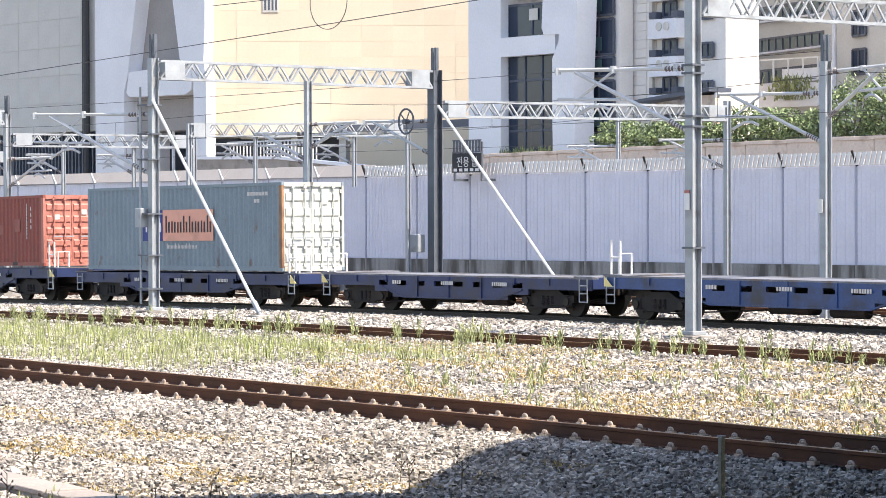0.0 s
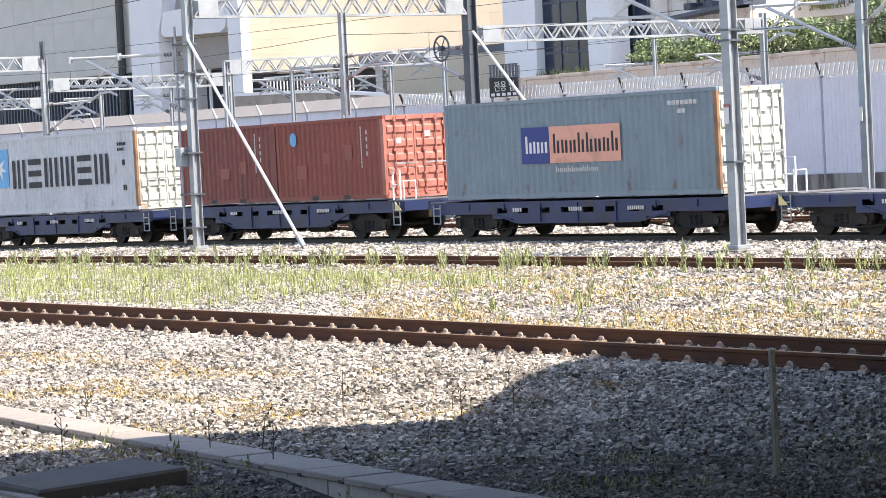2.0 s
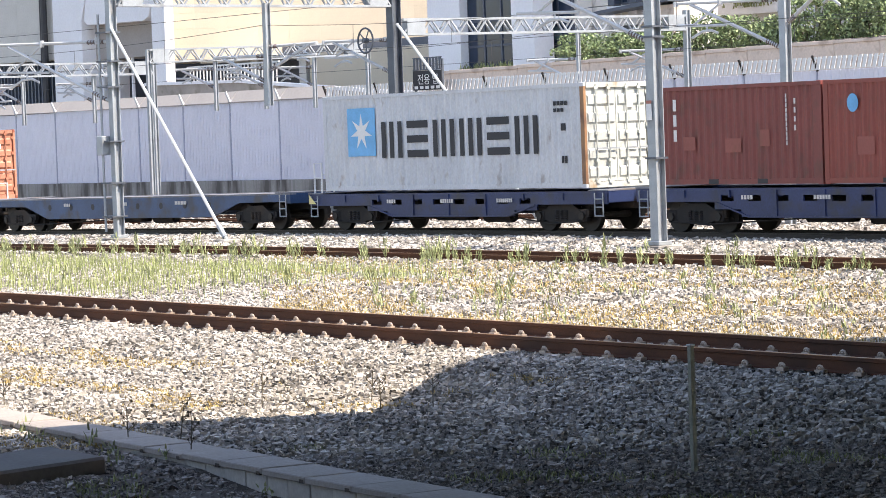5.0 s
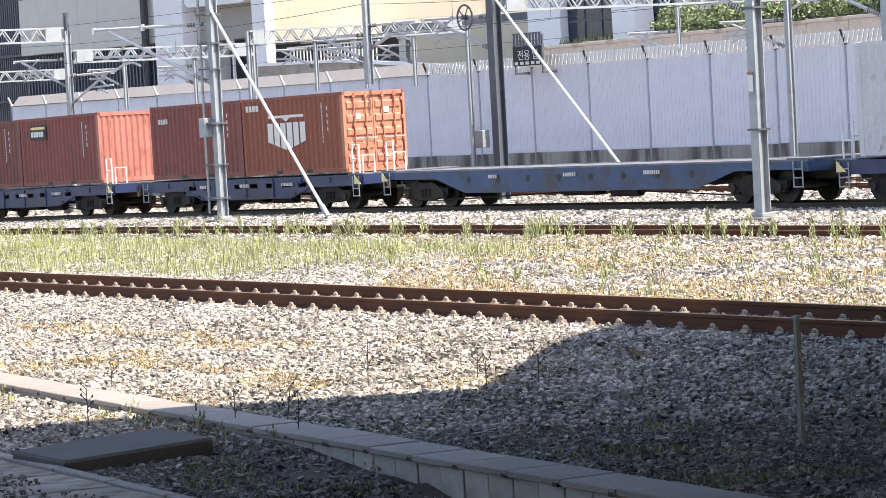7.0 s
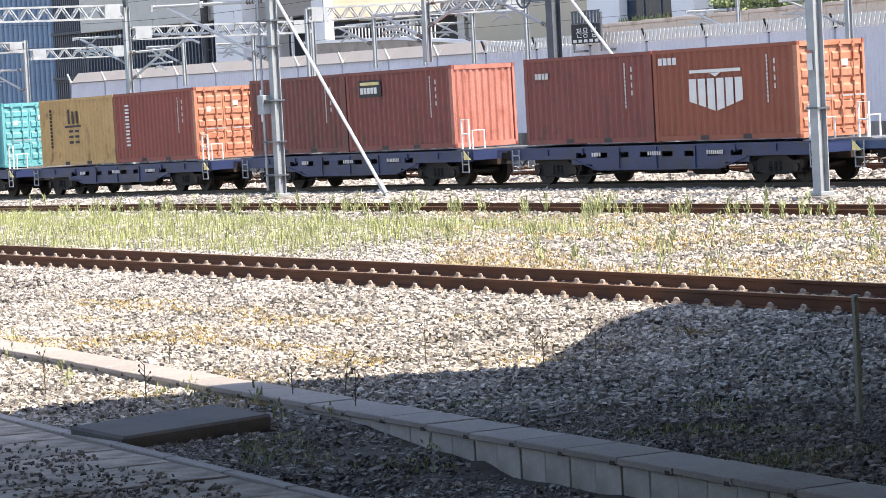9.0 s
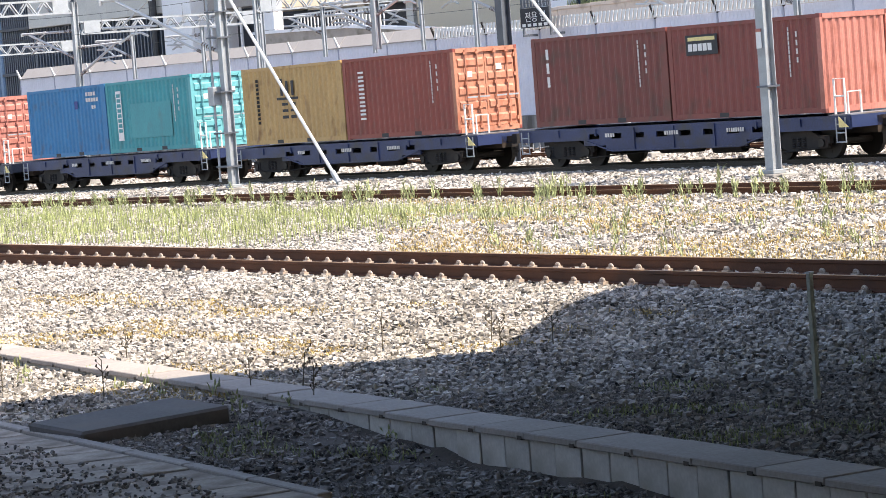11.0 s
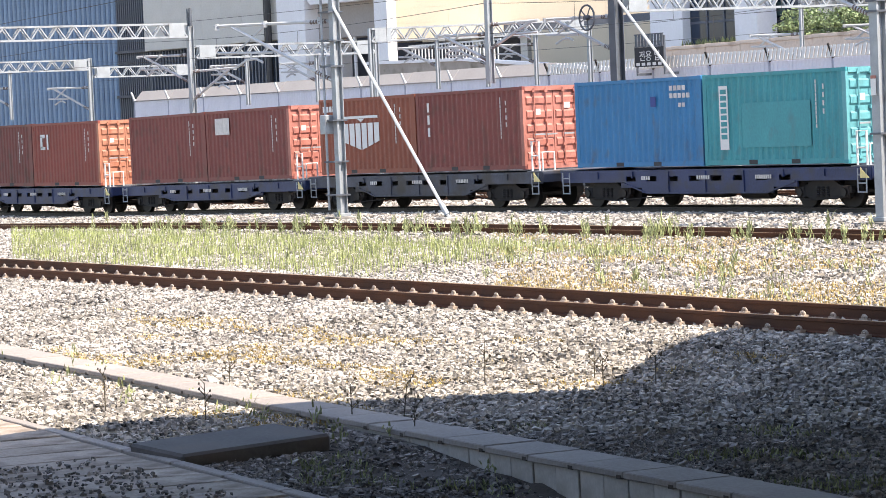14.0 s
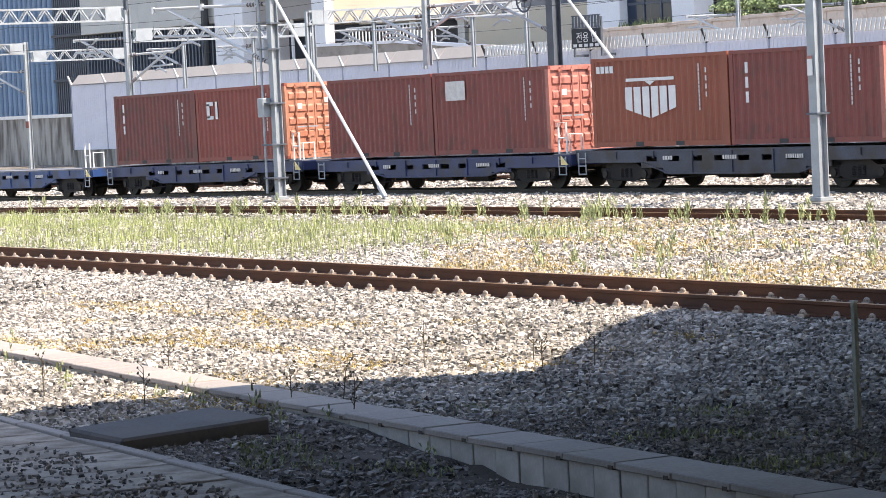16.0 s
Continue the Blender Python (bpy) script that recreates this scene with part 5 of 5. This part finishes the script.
def bogie(w, x):
    b = part("bogie", bm_box(x - 0.25, x + 0.25, -0.95, 0.95, 0.45, 0.72, bevel=0.03), M["bogie"], w, "grimy dark two-axle bogie")
    for s in (-1, 1):
        bm = bmesh.new()
        prism(bm, [(x - 1.15, 0.42), (x - 0.75, 0.34), (x - 0.4, 0.24), (x + 0.4, 0.24), (x + 0.75, 0.34), (x + 1.15, 0.42), (x + 1.15, 0.6), (x + 0.7, 0.62), (x + 0.4, 0.78), (x - 0.4, 0.78), (x - 0.7, 0.62), (x - 1.15, 0.6)], s * 1.0 - 0.07, s * 1.0 + 0.07)
        part("side_frame", bm, M["bogie"], b)
        for q in (-0.2, 0.0, 0.2):
            bm = bmesh.new()
            rows = [[bm.verts.new((x + q + math.cos(k * math.tau / 8) * r, s * 1.04 + math.sin(k * math.tau / 8) * r, 0.32 + i * 0.03)) for k in range(8)] for i, r in enumerate((0.085, 0.06) * 5)]
            for A, B in zip(rows, rows[1:]):
                for k in range(8):
                    bm.faces.new((A[k], A[(k + 1) % 8], B[(k + 1) % 8], B[k]))
            part("coil_spring", bm, M["bogie"], b)
        for ax in (-0.9, 0.9):
            part("axle_box", bm_box(x + ax - 0.17, x + ax + 0.17, s * 1.0 - 0.1, s * 1.0 + 0.1, 0.28, 0.6, bevel=0.03), M["bogie"], b)
            bm = bmesh.new()
            tube(bm, (x + ax, s * 1.09, 0.43), (x + ax, s * 1.15, 0.43), 0.11, 10)
            part("axle_cap", bm, M["wheel"], b)
    for ax in (-0.9, 0.9):
        bm = bmesh.new()
        for s in (-1, 1):
            tube(bm, (0, s * 0.68, 0), (0, s * 0.80, 0), 0.43, 24)
            tube(bm, (0, s * 0.65, 0), (0, s * 0.68, 0), 0.455, 24)
            for q in range(3):
                a = q * math.tau / 3
                tube(bm, (math.cos(a) * 0.24, s * 0.79, math.sin(a) * 0.24), (math.cos(a) * 0.24, s * 0.815, math.sin(a) * 0.24), 0.06, 8)
        tube(bm, (0, -0.7, 0), (0, 0.7, 0), 0.09, 8)
        SPIN.append((part("wheelset", bm, M["wheel"], b, "worn steel wheelset", pose(x + ax, 0, 0.43)), x + ax))
        for s in (-1, 1):
            part("brake_block", bm_box(x + ax * 0.42 - 0.05, x + ax * 0.42 + 0.05, s * 0.85 - 0.07, s * 0.85 + 0.07, 0.25, 0.6), M["bogie"], b)
    return b


def wagon(x, L, paint_name, label, style="pocket", top=1.12, belly=0.44, deck=False, rail_end=1):
    """A container flat wagon; its origin is under its middle, at rail height."""
    w = thing("flat_wagon", label, "wagon", "wagons of the train")
    mt = M[paint_name]
    h = L / 2
    for s in (-1, 1):
        y = s * 1.22
        ya, yb = min(y, y - s * 0.05), max(y, y - s * 0.05)
        if style == "pocket":
            bm = bmesh.new()
            bays = 14
            bw = (L - 0.1) / bays
            for i in range(bays):
                a = -h + 0.05 + i * bw
                mid = abs(a + bw / 2)
                lo = belly if mid < h - 4.2 else (top - 0.36 if mid > h - 3.2 else (belly + top - 0.36) / 2)
                if mid > h - 3.2:
                    box(bm, a, a + bw, ya, yb, lo, top - 0.05)
                    continue
                zc = top - 0.26
                zl, zh = zc - 0.075, zc + 0.075
                p, q = a + bw * 0.24, a + bw * 0.72
                box(bm, a, p, ya, yb, lo, top - 0.05)
                box(bm, q, a + bw, ya, yb, lo, top - 0.05)
                box(bm, p, q, ya, yb, zh, top - 0.05)
                box(bm, p, q, ya, yb, lo, zl)
            bmesh.ops.remove_doubles(bm, verts=bm.verts[:], dist=1e-4)
            part("side_sill", bm, mt, w)
            bm = bmesh.new()
            pts = [(-h + 3.1, top - 0.37), (-h + 4.3, belly), (h - 4.3, belly), (h - 3.1, top - 0.37)]
            for (xa, za), (xb, zb) in zip(pts, pts[1:]):
                ang = math.atan2(zb - za, xb - xa)
                m = Matrix.Translation(((xa + xb) / 2, y - s * 0.03, (za + zb) / 2)) @ Matrix.Rotation(-ang, 4, "Y")
                box(bm, -math.hypot(xb - xa, zb - za) / 2, math.hypot(xb - xa, zb - za) / 2, -0.06, 0.06, -0.02, 0.02, m)
            part("bottom_flange", bm, mt, w)
            for i in range(7):
                xr = -h + 1.9 + i * (L - 3.8) / 6
                part("rib", bm_box(xr - 0.03, xr + 0.03, y - 0.035, y + 0.035, (belly if abs(xr) < h - 4.2 else top - 0.26) + 0.02, top - 0.05), mt, w)
        else:
            bm = bmesh.new()
            prism(bm, [(-h, top - 0.05), (-h, top - 0.26), (-h + 2.9, top - 0.28), (-h + 4.4, belly), (h - 4.4, belly), (h - 2.9, top - 0.28), (h, top - 0.26), (h, top - 0.05)], ya, yb)
            part("side_sill", bm, mt, w)
            # Black discs paint the dark of round holes; the web is uncut.
            bm = bmesh.new()
            for i in range(8):
                xx = -h + 4.6 + i * (L - 9.2) / 7
                tube(bm, (xx, y + s * 0.001, top - 0.32), (xx, y + s * 0.006, top - 0.32), 0.11, 14)
            part("hole_shade_disc", bm, M["black"], w, "round black disc painted as a hole's shade")
        part("top_flange", bm_box(-h, h, min(y, y - s * 0.2), max(y, y - s * 0.2) + 0.03, top - 0.048, top), M["deck"] if deck else mt, w)
        # white lettering bars
        bm = bmesh.new()
        for xs, n, ww in ((-h * 0.42, 4, 0.10), (-h * 0.05, 6, 0.09), (h * 0.32, 8, 0.08)):
            for (p, q, za, zb) in text_bars(xs, top - 0.29, n, ww * 0.8, 0.11, 0.4):
                box(bm, p, q, y + s * 0.0395 - 0.002, y + s * 0.0395 + 0.002, za, zb)
        part("lettering", bm, M["offwhite"], w)["kind"] = "stuff"
    part("centre_sill", bm_box(-h, h, -0.3, 0.3, 0.62, top - 0.06), M["bogie"], w)
    beam_mesh = mesh_of("cross_beam", bm_box(-0.14, 0.14, -1.16, 1.16, top - 0.22, top - 0.055), mt)
    for i in range(9):
        part("cross_beam", beam_mesh, None, w, m=pose(-h + 0.3 + i * (L - 0.6) / 8, 0, 0))
    if deck:
        part("deck_plate", bm_box(-h + 0.02, h - 0.02, -1.0, 1.0, top - 0.05, top - 0.012), M["deck"], w)
    for e in (-1, 1):
        part("end_beam", bm_box(min(e * h, e * (h - 0.25)), max(e * h, e * (h - 0.25)), -1.2, 1.2, top - 0.32, top - 0.002), mt, w)
        part("end_platform", bm_box(min(e * h, e * (h - 0.8)), max(e * h, e * (h - 0.8)), -1.24, 1.24, top + 0.002, top + 0.035), M["deck"], w)
        bm = bmesh.new()
        box(bm, min(e * h, e * (h + 0.55)), max(e * h, e * (h + 0.55)), -0.1, 0.1, 0.78, 0.96)
        box(bm, min(e * (h + 0.38), e * (h + 0.62)), max(e * (h + 0.38), e * (h + 0.62)), -0.2, 0.2, 0.72, 1.02)
        part("coupler", bm, M["bogie"], w)
        bm = bmesh.new()
        chain(bm, [(e * (h + 0.02), 0.45, 0.85), (e * (h + 0.3), 0.47, 0.55), (e * (h + 0.6), 0.45, 0.75)], 0.03, 5)
        part("brake_hose", bm, M["wire"], w)
        for s in (-1, 1):
            bm = bmesh.new()
            xx = e * (h - 0.35)
            for q in (-0.17, 0.17):
                tube(bm, (xx + q, s * 1.27, 0.42), (xx + q, s * 1.27, top - 0.05), 0.02, 5)
            for zz in (0.44, 0.68, 0.9):
                tube(bm, (xx - 0.17, s * 1.27, zz), (xx + 0.17, s * 1.27, zz), 0.02, 5)
            part("step_ladder", bm, M["galv"], w)
        bogie(w, e * (h - 2.15))
    # white grab rail and yellow brake lever at one end
    bm = bmesh.new()
    e = rail_end
    xx = e * (h - 0.25)
    chain(bm, [(xx, -1.15, top), (xx, -1.15, top + 0.95), (xx - e * 0.38, -1.15, top + 0.95), (xx - e * 0.38, -1.15, top)], 0.03, 6)
    tube(bm, (xx, -1.15, top + 0.5), (xx - e * 0.38, -1.15, top + 0.5), 0.025, 6)
    chain(bm, [(xx - e * 0.1, -0.5, top), (xx - e * 0.1, -0.5, top + 0.6), (xx - e * 0.1, -0.95, top + 0.6), (xx - e * 0.1, -0.95, top)], 0.028, 6)
    part("grab_rail", bm, M["white"], w, "white tubular grab rail")
    bm = bmesh.new()
    prism(bm, [(xx - 0.15, top - 0.3), (xx + 0.2, top - 0.3), (xx - 0.15, top - 0.02)], -1.29, -1.275)
    part("yellow_flag_plate", bm, M["yellow"], w)
    part("brake_cylinder", bm_box(-1.0, 0.6, -1.0, -0.5, 0.3, 0.62, bevel=0.08), M["bogie"], w)
    bm = bmesh.new()
    tube(bm, (1.3, -0.85, 0.42), (2.5, -0.85, 0.42), 0.17, 10)
    part("air_reservoir", bm, M["bogie"], w)
    bm = bmesh.new()
    chain(bm, [(-h + 1.2, -1.08, 0.3), (-h + 2.6, -1.08, 0.22), (-1.0, -0.95, 0.4)], 0.022, 5)
    part("brake_rod", bm, M["bogie"], w)
    bm = bmesh.new()
    chain(bm, [(h - 1.2, -1.08, 0.3), (h - 2.6, -1.08, 0.22), (2.6, -0.95, 0.4)], 0.022, 5)
    part("brake_rod", bm, M["bogie"], w)
    RUN.append((w, x, 1.22, 0.0, x))
    return w


def build_train():
    S20, S40, H0 = 6.058, 12.192, 2.591
    sm = small_marks(S20, H0)

    def pair(x, c1, l1, k1, c2, l2, k2, end="door", end_color=None, paint_name="wagon", z=1.2):
        container(x, S20, H0, c1, l1, marks=k1, z=z, middle=x + 6.1)
        container(x + 6.13, S20, H0, c2, l2, end, end_color, marks=k2, z=z, middle=x + 6.1)
        wagon(x + 6.1, 14.0, paint_name, "dusty navy container flat wagon", rail_end=1, top=z - 0.08)

    # loaded and empty wagons ahead of the first container
    wagon(-52.2, 14.4, "wagon_blue", "clean blue empty container flat wagon", top=1.2, belly=0.5, deck=True, rail_end=-1)
    wagon(-66.4, 13.1, "wagon", "dusty navy empty container flat wagon", deck=True, rail_end=-1)
    container(-87.32, S40, 2.87, "cont_grey_green", "grey-green forty-foot container with navy and salmon panel", "door", "cont_white_end", z=1.14, marks=[
        ("navy_panel", "navy", [(3.7, 4.98, 1.0, 2.05)]), ("salmon_panel", "salmon", [(5.0, 8.15, 1.0, 2.05)]),
        ("address_marking", "offwhite", thin_strokes(5.25, 0.74, 11, 0.13, 0.17, 0.35)),
        ("code_marking", "offwhite", text_bars(10.2, 2.45, 7, 0.14, 0.12, 0.25) + text_bars(10.6, 2.22, 2, 0.14, 0.12, 0.2))])
    # dark figures over the salmon panel lie one step prouder
    c = RUN[-1][0]
    bm = bmesh.new()
    for a, b, z0, z1 in thin_strokes(5.18, 1.28, 8, 0.27, 0.56, 0.37):
        box(bm, a, b, -0.012, -0.008, z0, z1)
    part("dark_mark", bm, M["black"], c)["kind"] = "stuff"
    bm = bmesh.new()
    for a, b, z0, z1 in thin_strokes(3.9, 1.3, 3, 0.28, 0.5, 0.28):
        box(bm, a, b, -0.012, -0.008, z0, z1)
    part("white_mark", bm, M["white"], c)
    wagon(-81.2, 14.0, "wagon", "dusty navy container flat wagon", rail_end=1, top=1.06)
    tex = [("lettering_mark", "white", [r for k in range(3) for q in [2.25 - k * 0.4] for r in ((0.66, 0.78, q - 0.3, q),)])]
    disc = [("round_blue_badge", "sky_blue", [[(1.0 + 0.19 * math.cos(k * math.tau / 16), 2.0 + 0.23 * math.sin(k * math.tau / 16)) for k in range(16)]])]
    pair(-102.69, "cont_red_dark", "dark red twenty-foot container with white upright mark", tex + sm, "cont_red", "red twenty-foot container with round blue badge", disc + sm, end_color="cont_red_sun_paled", z=1.26)
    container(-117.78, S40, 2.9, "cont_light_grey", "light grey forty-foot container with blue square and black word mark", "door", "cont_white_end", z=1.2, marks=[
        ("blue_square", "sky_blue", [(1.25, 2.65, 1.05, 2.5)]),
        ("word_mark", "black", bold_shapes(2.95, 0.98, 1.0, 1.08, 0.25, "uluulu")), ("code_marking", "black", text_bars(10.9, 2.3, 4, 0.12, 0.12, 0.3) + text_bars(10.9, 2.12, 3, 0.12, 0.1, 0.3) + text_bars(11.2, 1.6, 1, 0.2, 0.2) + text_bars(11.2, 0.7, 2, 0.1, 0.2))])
    c = RUN[-1][0]
    bm = bmesh.new()
    prism(bm, [(1.95 + (0.55 if k % 2 == 0 else 0.2) * math.cos(k * math.tau / 14 + 1.571), 1.78 + (0.55 if k % 2 == 0 else 0.2) * math.sin(k * math.tau / 14 + 1.571)) for k in range(14)], -0.012, -0.008)
    part("white_star", bm, M["white"], c)
    wagon(-111.7, 14.0, "wagon", "dusty navy container flat wagon", rail_end=-1)
    wagon(-129.4, 19.4, "wagon_teal", "long steel-blue empty flat wagon with round holes", style="holes", top=1.16, belly=0.44, deck=True, rail_end=-1)
    crest = [("white_crest", "white", [(1.6, 3.75, 1.88, 1.97)] + [[(2.45, 1.87), (2.68, 1.76), (2.91, 1.87)]] + [[(1.55 + i * 0.39, 1.72), (1.86 + i * 0.39, 1.72), (1.86 + i * 0.39, 1.06 - 0.1 * (2.5 - abs(i - 2.1))), (1.55 + i * 0.39, 1.06 - 0.1 * (2.5 - abs(i - 2.9)))][::-1] for i in range(6)]), ("small_white_mark", "white", text_bars(0.25, 2.15, 4, 0.16, 0.2, 0.3))]
    word = [("small_white_mark", "offwhite", text_bars(0.55, 1.95, 4, 0.13, 0.18, 0.3))]
    pair(-153.22, "cont_red_dark", "dark red twenty-foot container with small white mark", word + sm, "cont_orange", "orange-red twenty-foot container with white crest", crest + sm, end_color="cont_orange_sun_paled")
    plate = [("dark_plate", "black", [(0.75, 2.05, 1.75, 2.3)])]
    pair(-169.17, "cont_maroon", "maroon twenty-foot container with white upright mark", tex + sm, "cont_red_dark", "dark red twenty-foot container with black plate", [plate[0]] + sm, end="plain", end_color="cont_red_sun_paled")
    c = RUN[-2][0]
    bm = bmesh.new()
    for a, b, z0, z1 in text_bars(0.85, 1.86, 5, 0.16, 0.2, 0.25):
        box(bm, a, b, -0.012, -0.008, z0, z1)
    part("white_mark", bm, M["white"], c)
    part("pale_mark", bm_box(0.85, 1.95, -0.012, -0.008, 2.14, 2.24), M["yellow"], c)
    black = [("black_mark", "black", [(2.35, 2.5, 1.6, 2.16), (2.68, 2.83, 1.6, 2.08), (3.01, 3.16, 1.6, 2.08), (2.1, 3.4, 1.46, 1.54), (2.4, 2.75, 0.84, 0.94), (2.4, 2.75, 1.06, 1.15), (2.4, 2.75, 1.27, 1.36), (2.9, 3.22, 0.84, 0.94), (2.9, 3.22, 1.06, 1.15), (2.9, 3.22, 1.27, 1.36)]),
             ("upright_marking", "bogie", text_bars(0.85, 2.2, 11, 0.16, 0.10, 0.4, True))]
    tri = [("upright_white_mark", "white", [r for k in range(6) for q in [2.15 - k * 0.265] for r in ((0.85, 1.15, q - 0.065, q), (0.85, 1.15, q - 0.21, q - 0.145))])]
    pair(-185.24, "cont_yellow", "ochre yellow twenty-foot container with black mark", black, "cont_red", "red twenty-foot container with upright white letters", tri + sm, end_color="cont_orange_sun_paled", z=1.15)
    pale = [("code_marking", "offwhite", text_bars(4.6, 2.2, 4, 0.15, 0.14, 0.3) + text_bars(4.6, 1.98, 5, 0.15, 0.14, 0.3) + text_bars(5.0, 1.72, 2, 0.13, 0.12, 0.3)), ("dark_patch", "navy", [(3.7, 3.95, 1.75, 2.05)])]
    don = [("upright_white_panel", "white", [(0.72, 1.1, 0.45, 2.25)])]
    pair(-200.8, "cont_blue", "bright blue twenty-foot container", pale, "cont_teal", "teal twenty-foot container with upright white panel", don + sm, end_color="cont_teal_sun_paled", z=1.2)
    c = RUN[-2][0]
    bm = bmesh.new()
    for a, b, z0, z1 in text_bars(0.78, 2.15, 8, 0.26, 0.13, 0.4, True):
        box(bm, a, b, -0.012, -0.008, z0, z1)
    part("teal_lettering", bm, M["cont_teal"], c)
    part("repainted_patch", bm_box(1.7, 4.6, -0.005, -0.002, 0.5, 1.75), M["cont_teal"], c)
    pair(-215.72, "cont_orange", "orange-red twenty-foot container with white crest", crest + sm, "cont_red_dark", "dark red twenty-foot container with white upright mark", tex + sm, end_color="cont_red_sun_paled", paint_name="wagon_grey")
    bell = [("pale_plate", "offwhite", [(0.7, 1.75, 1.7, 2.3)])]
    pair(-229.97, "cont_red_dark", "dark red twenty-foot container", sm, "cont_red_dark", "dark red twenty-foot container with pale plate", bell + sm, end_color="cont_red_sun_paled", z=1.1)
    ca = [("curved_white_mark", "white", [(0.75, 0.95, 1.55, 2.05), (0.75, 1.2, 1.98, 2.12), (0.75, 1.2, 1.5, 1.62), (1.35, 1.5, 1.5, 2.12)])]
    pair(-244.85, "cont_maroon", "maroon twenty-foot container with white mark", tex + sm, "cont_red", "red twenty-foot container with curved white mark", ca + sm, end_color="cont_orange_sun_paled", z=1.14)
    wagon(-253.9, 14.0, "wagon_blue", "clean blue empty container flat wagon", deck=True, rail_end=1)


# ---- assembly ----
build_ground()
build_track("near_track", 0.0, 0.4, -117, 53, "rusty near railway track with rail clips", clips=(-32, 9), dips=False, m=pose(-23, 22.82, 0, 0, 0, -2.06))
build_track("siding_track", 42.25, 0.0, -300, 30, "rusty siding track with weeds")
build_track("main_track", TRAIN_Y, 0.0, -400, 60, "dark main railway track under the train", sleepers=(-95, -42), steel="rail_in_shade")
build_track("far_track", 57.0 + 4.6, 0.0, -400, 60, "rusty far railway track")
build_track("far_track", 66.3, 0.0, -400, 60, "rusty far railway track")
build_station_block()
build_white_block()
build_dark_left()
build_parapet_and_hedge()
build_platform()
build_gantries()
build_wires()
build_train()
build_kerb()
build_dead_stems()
build_growth()
build_stones()
build_fence()


def motions():
    """The train rolls past at one steady speed."""
    for ob, x, dy, z, mid in RUN:
        rows = []
        for t in range(17):
            at = mid + SPEED * t
            slope = math.degrees(math.atan((dip(at + 5) - dip(at - 5)) / 10))
            rows.append((t, pose(at, TRAIN_Y - 1.22, dip(at), 0, -slope, 0) @ pose(x - mid, dy, z)))
        walk(ob, rows)
    turn = math.degrees(SPEED / 15 / 0.43)
    for ob, x in SPIN:
        walk(ob, [(k / 15, pose(x, 0, 0.43, 0, turn * k, 0)) for k in range(241)])


motions()
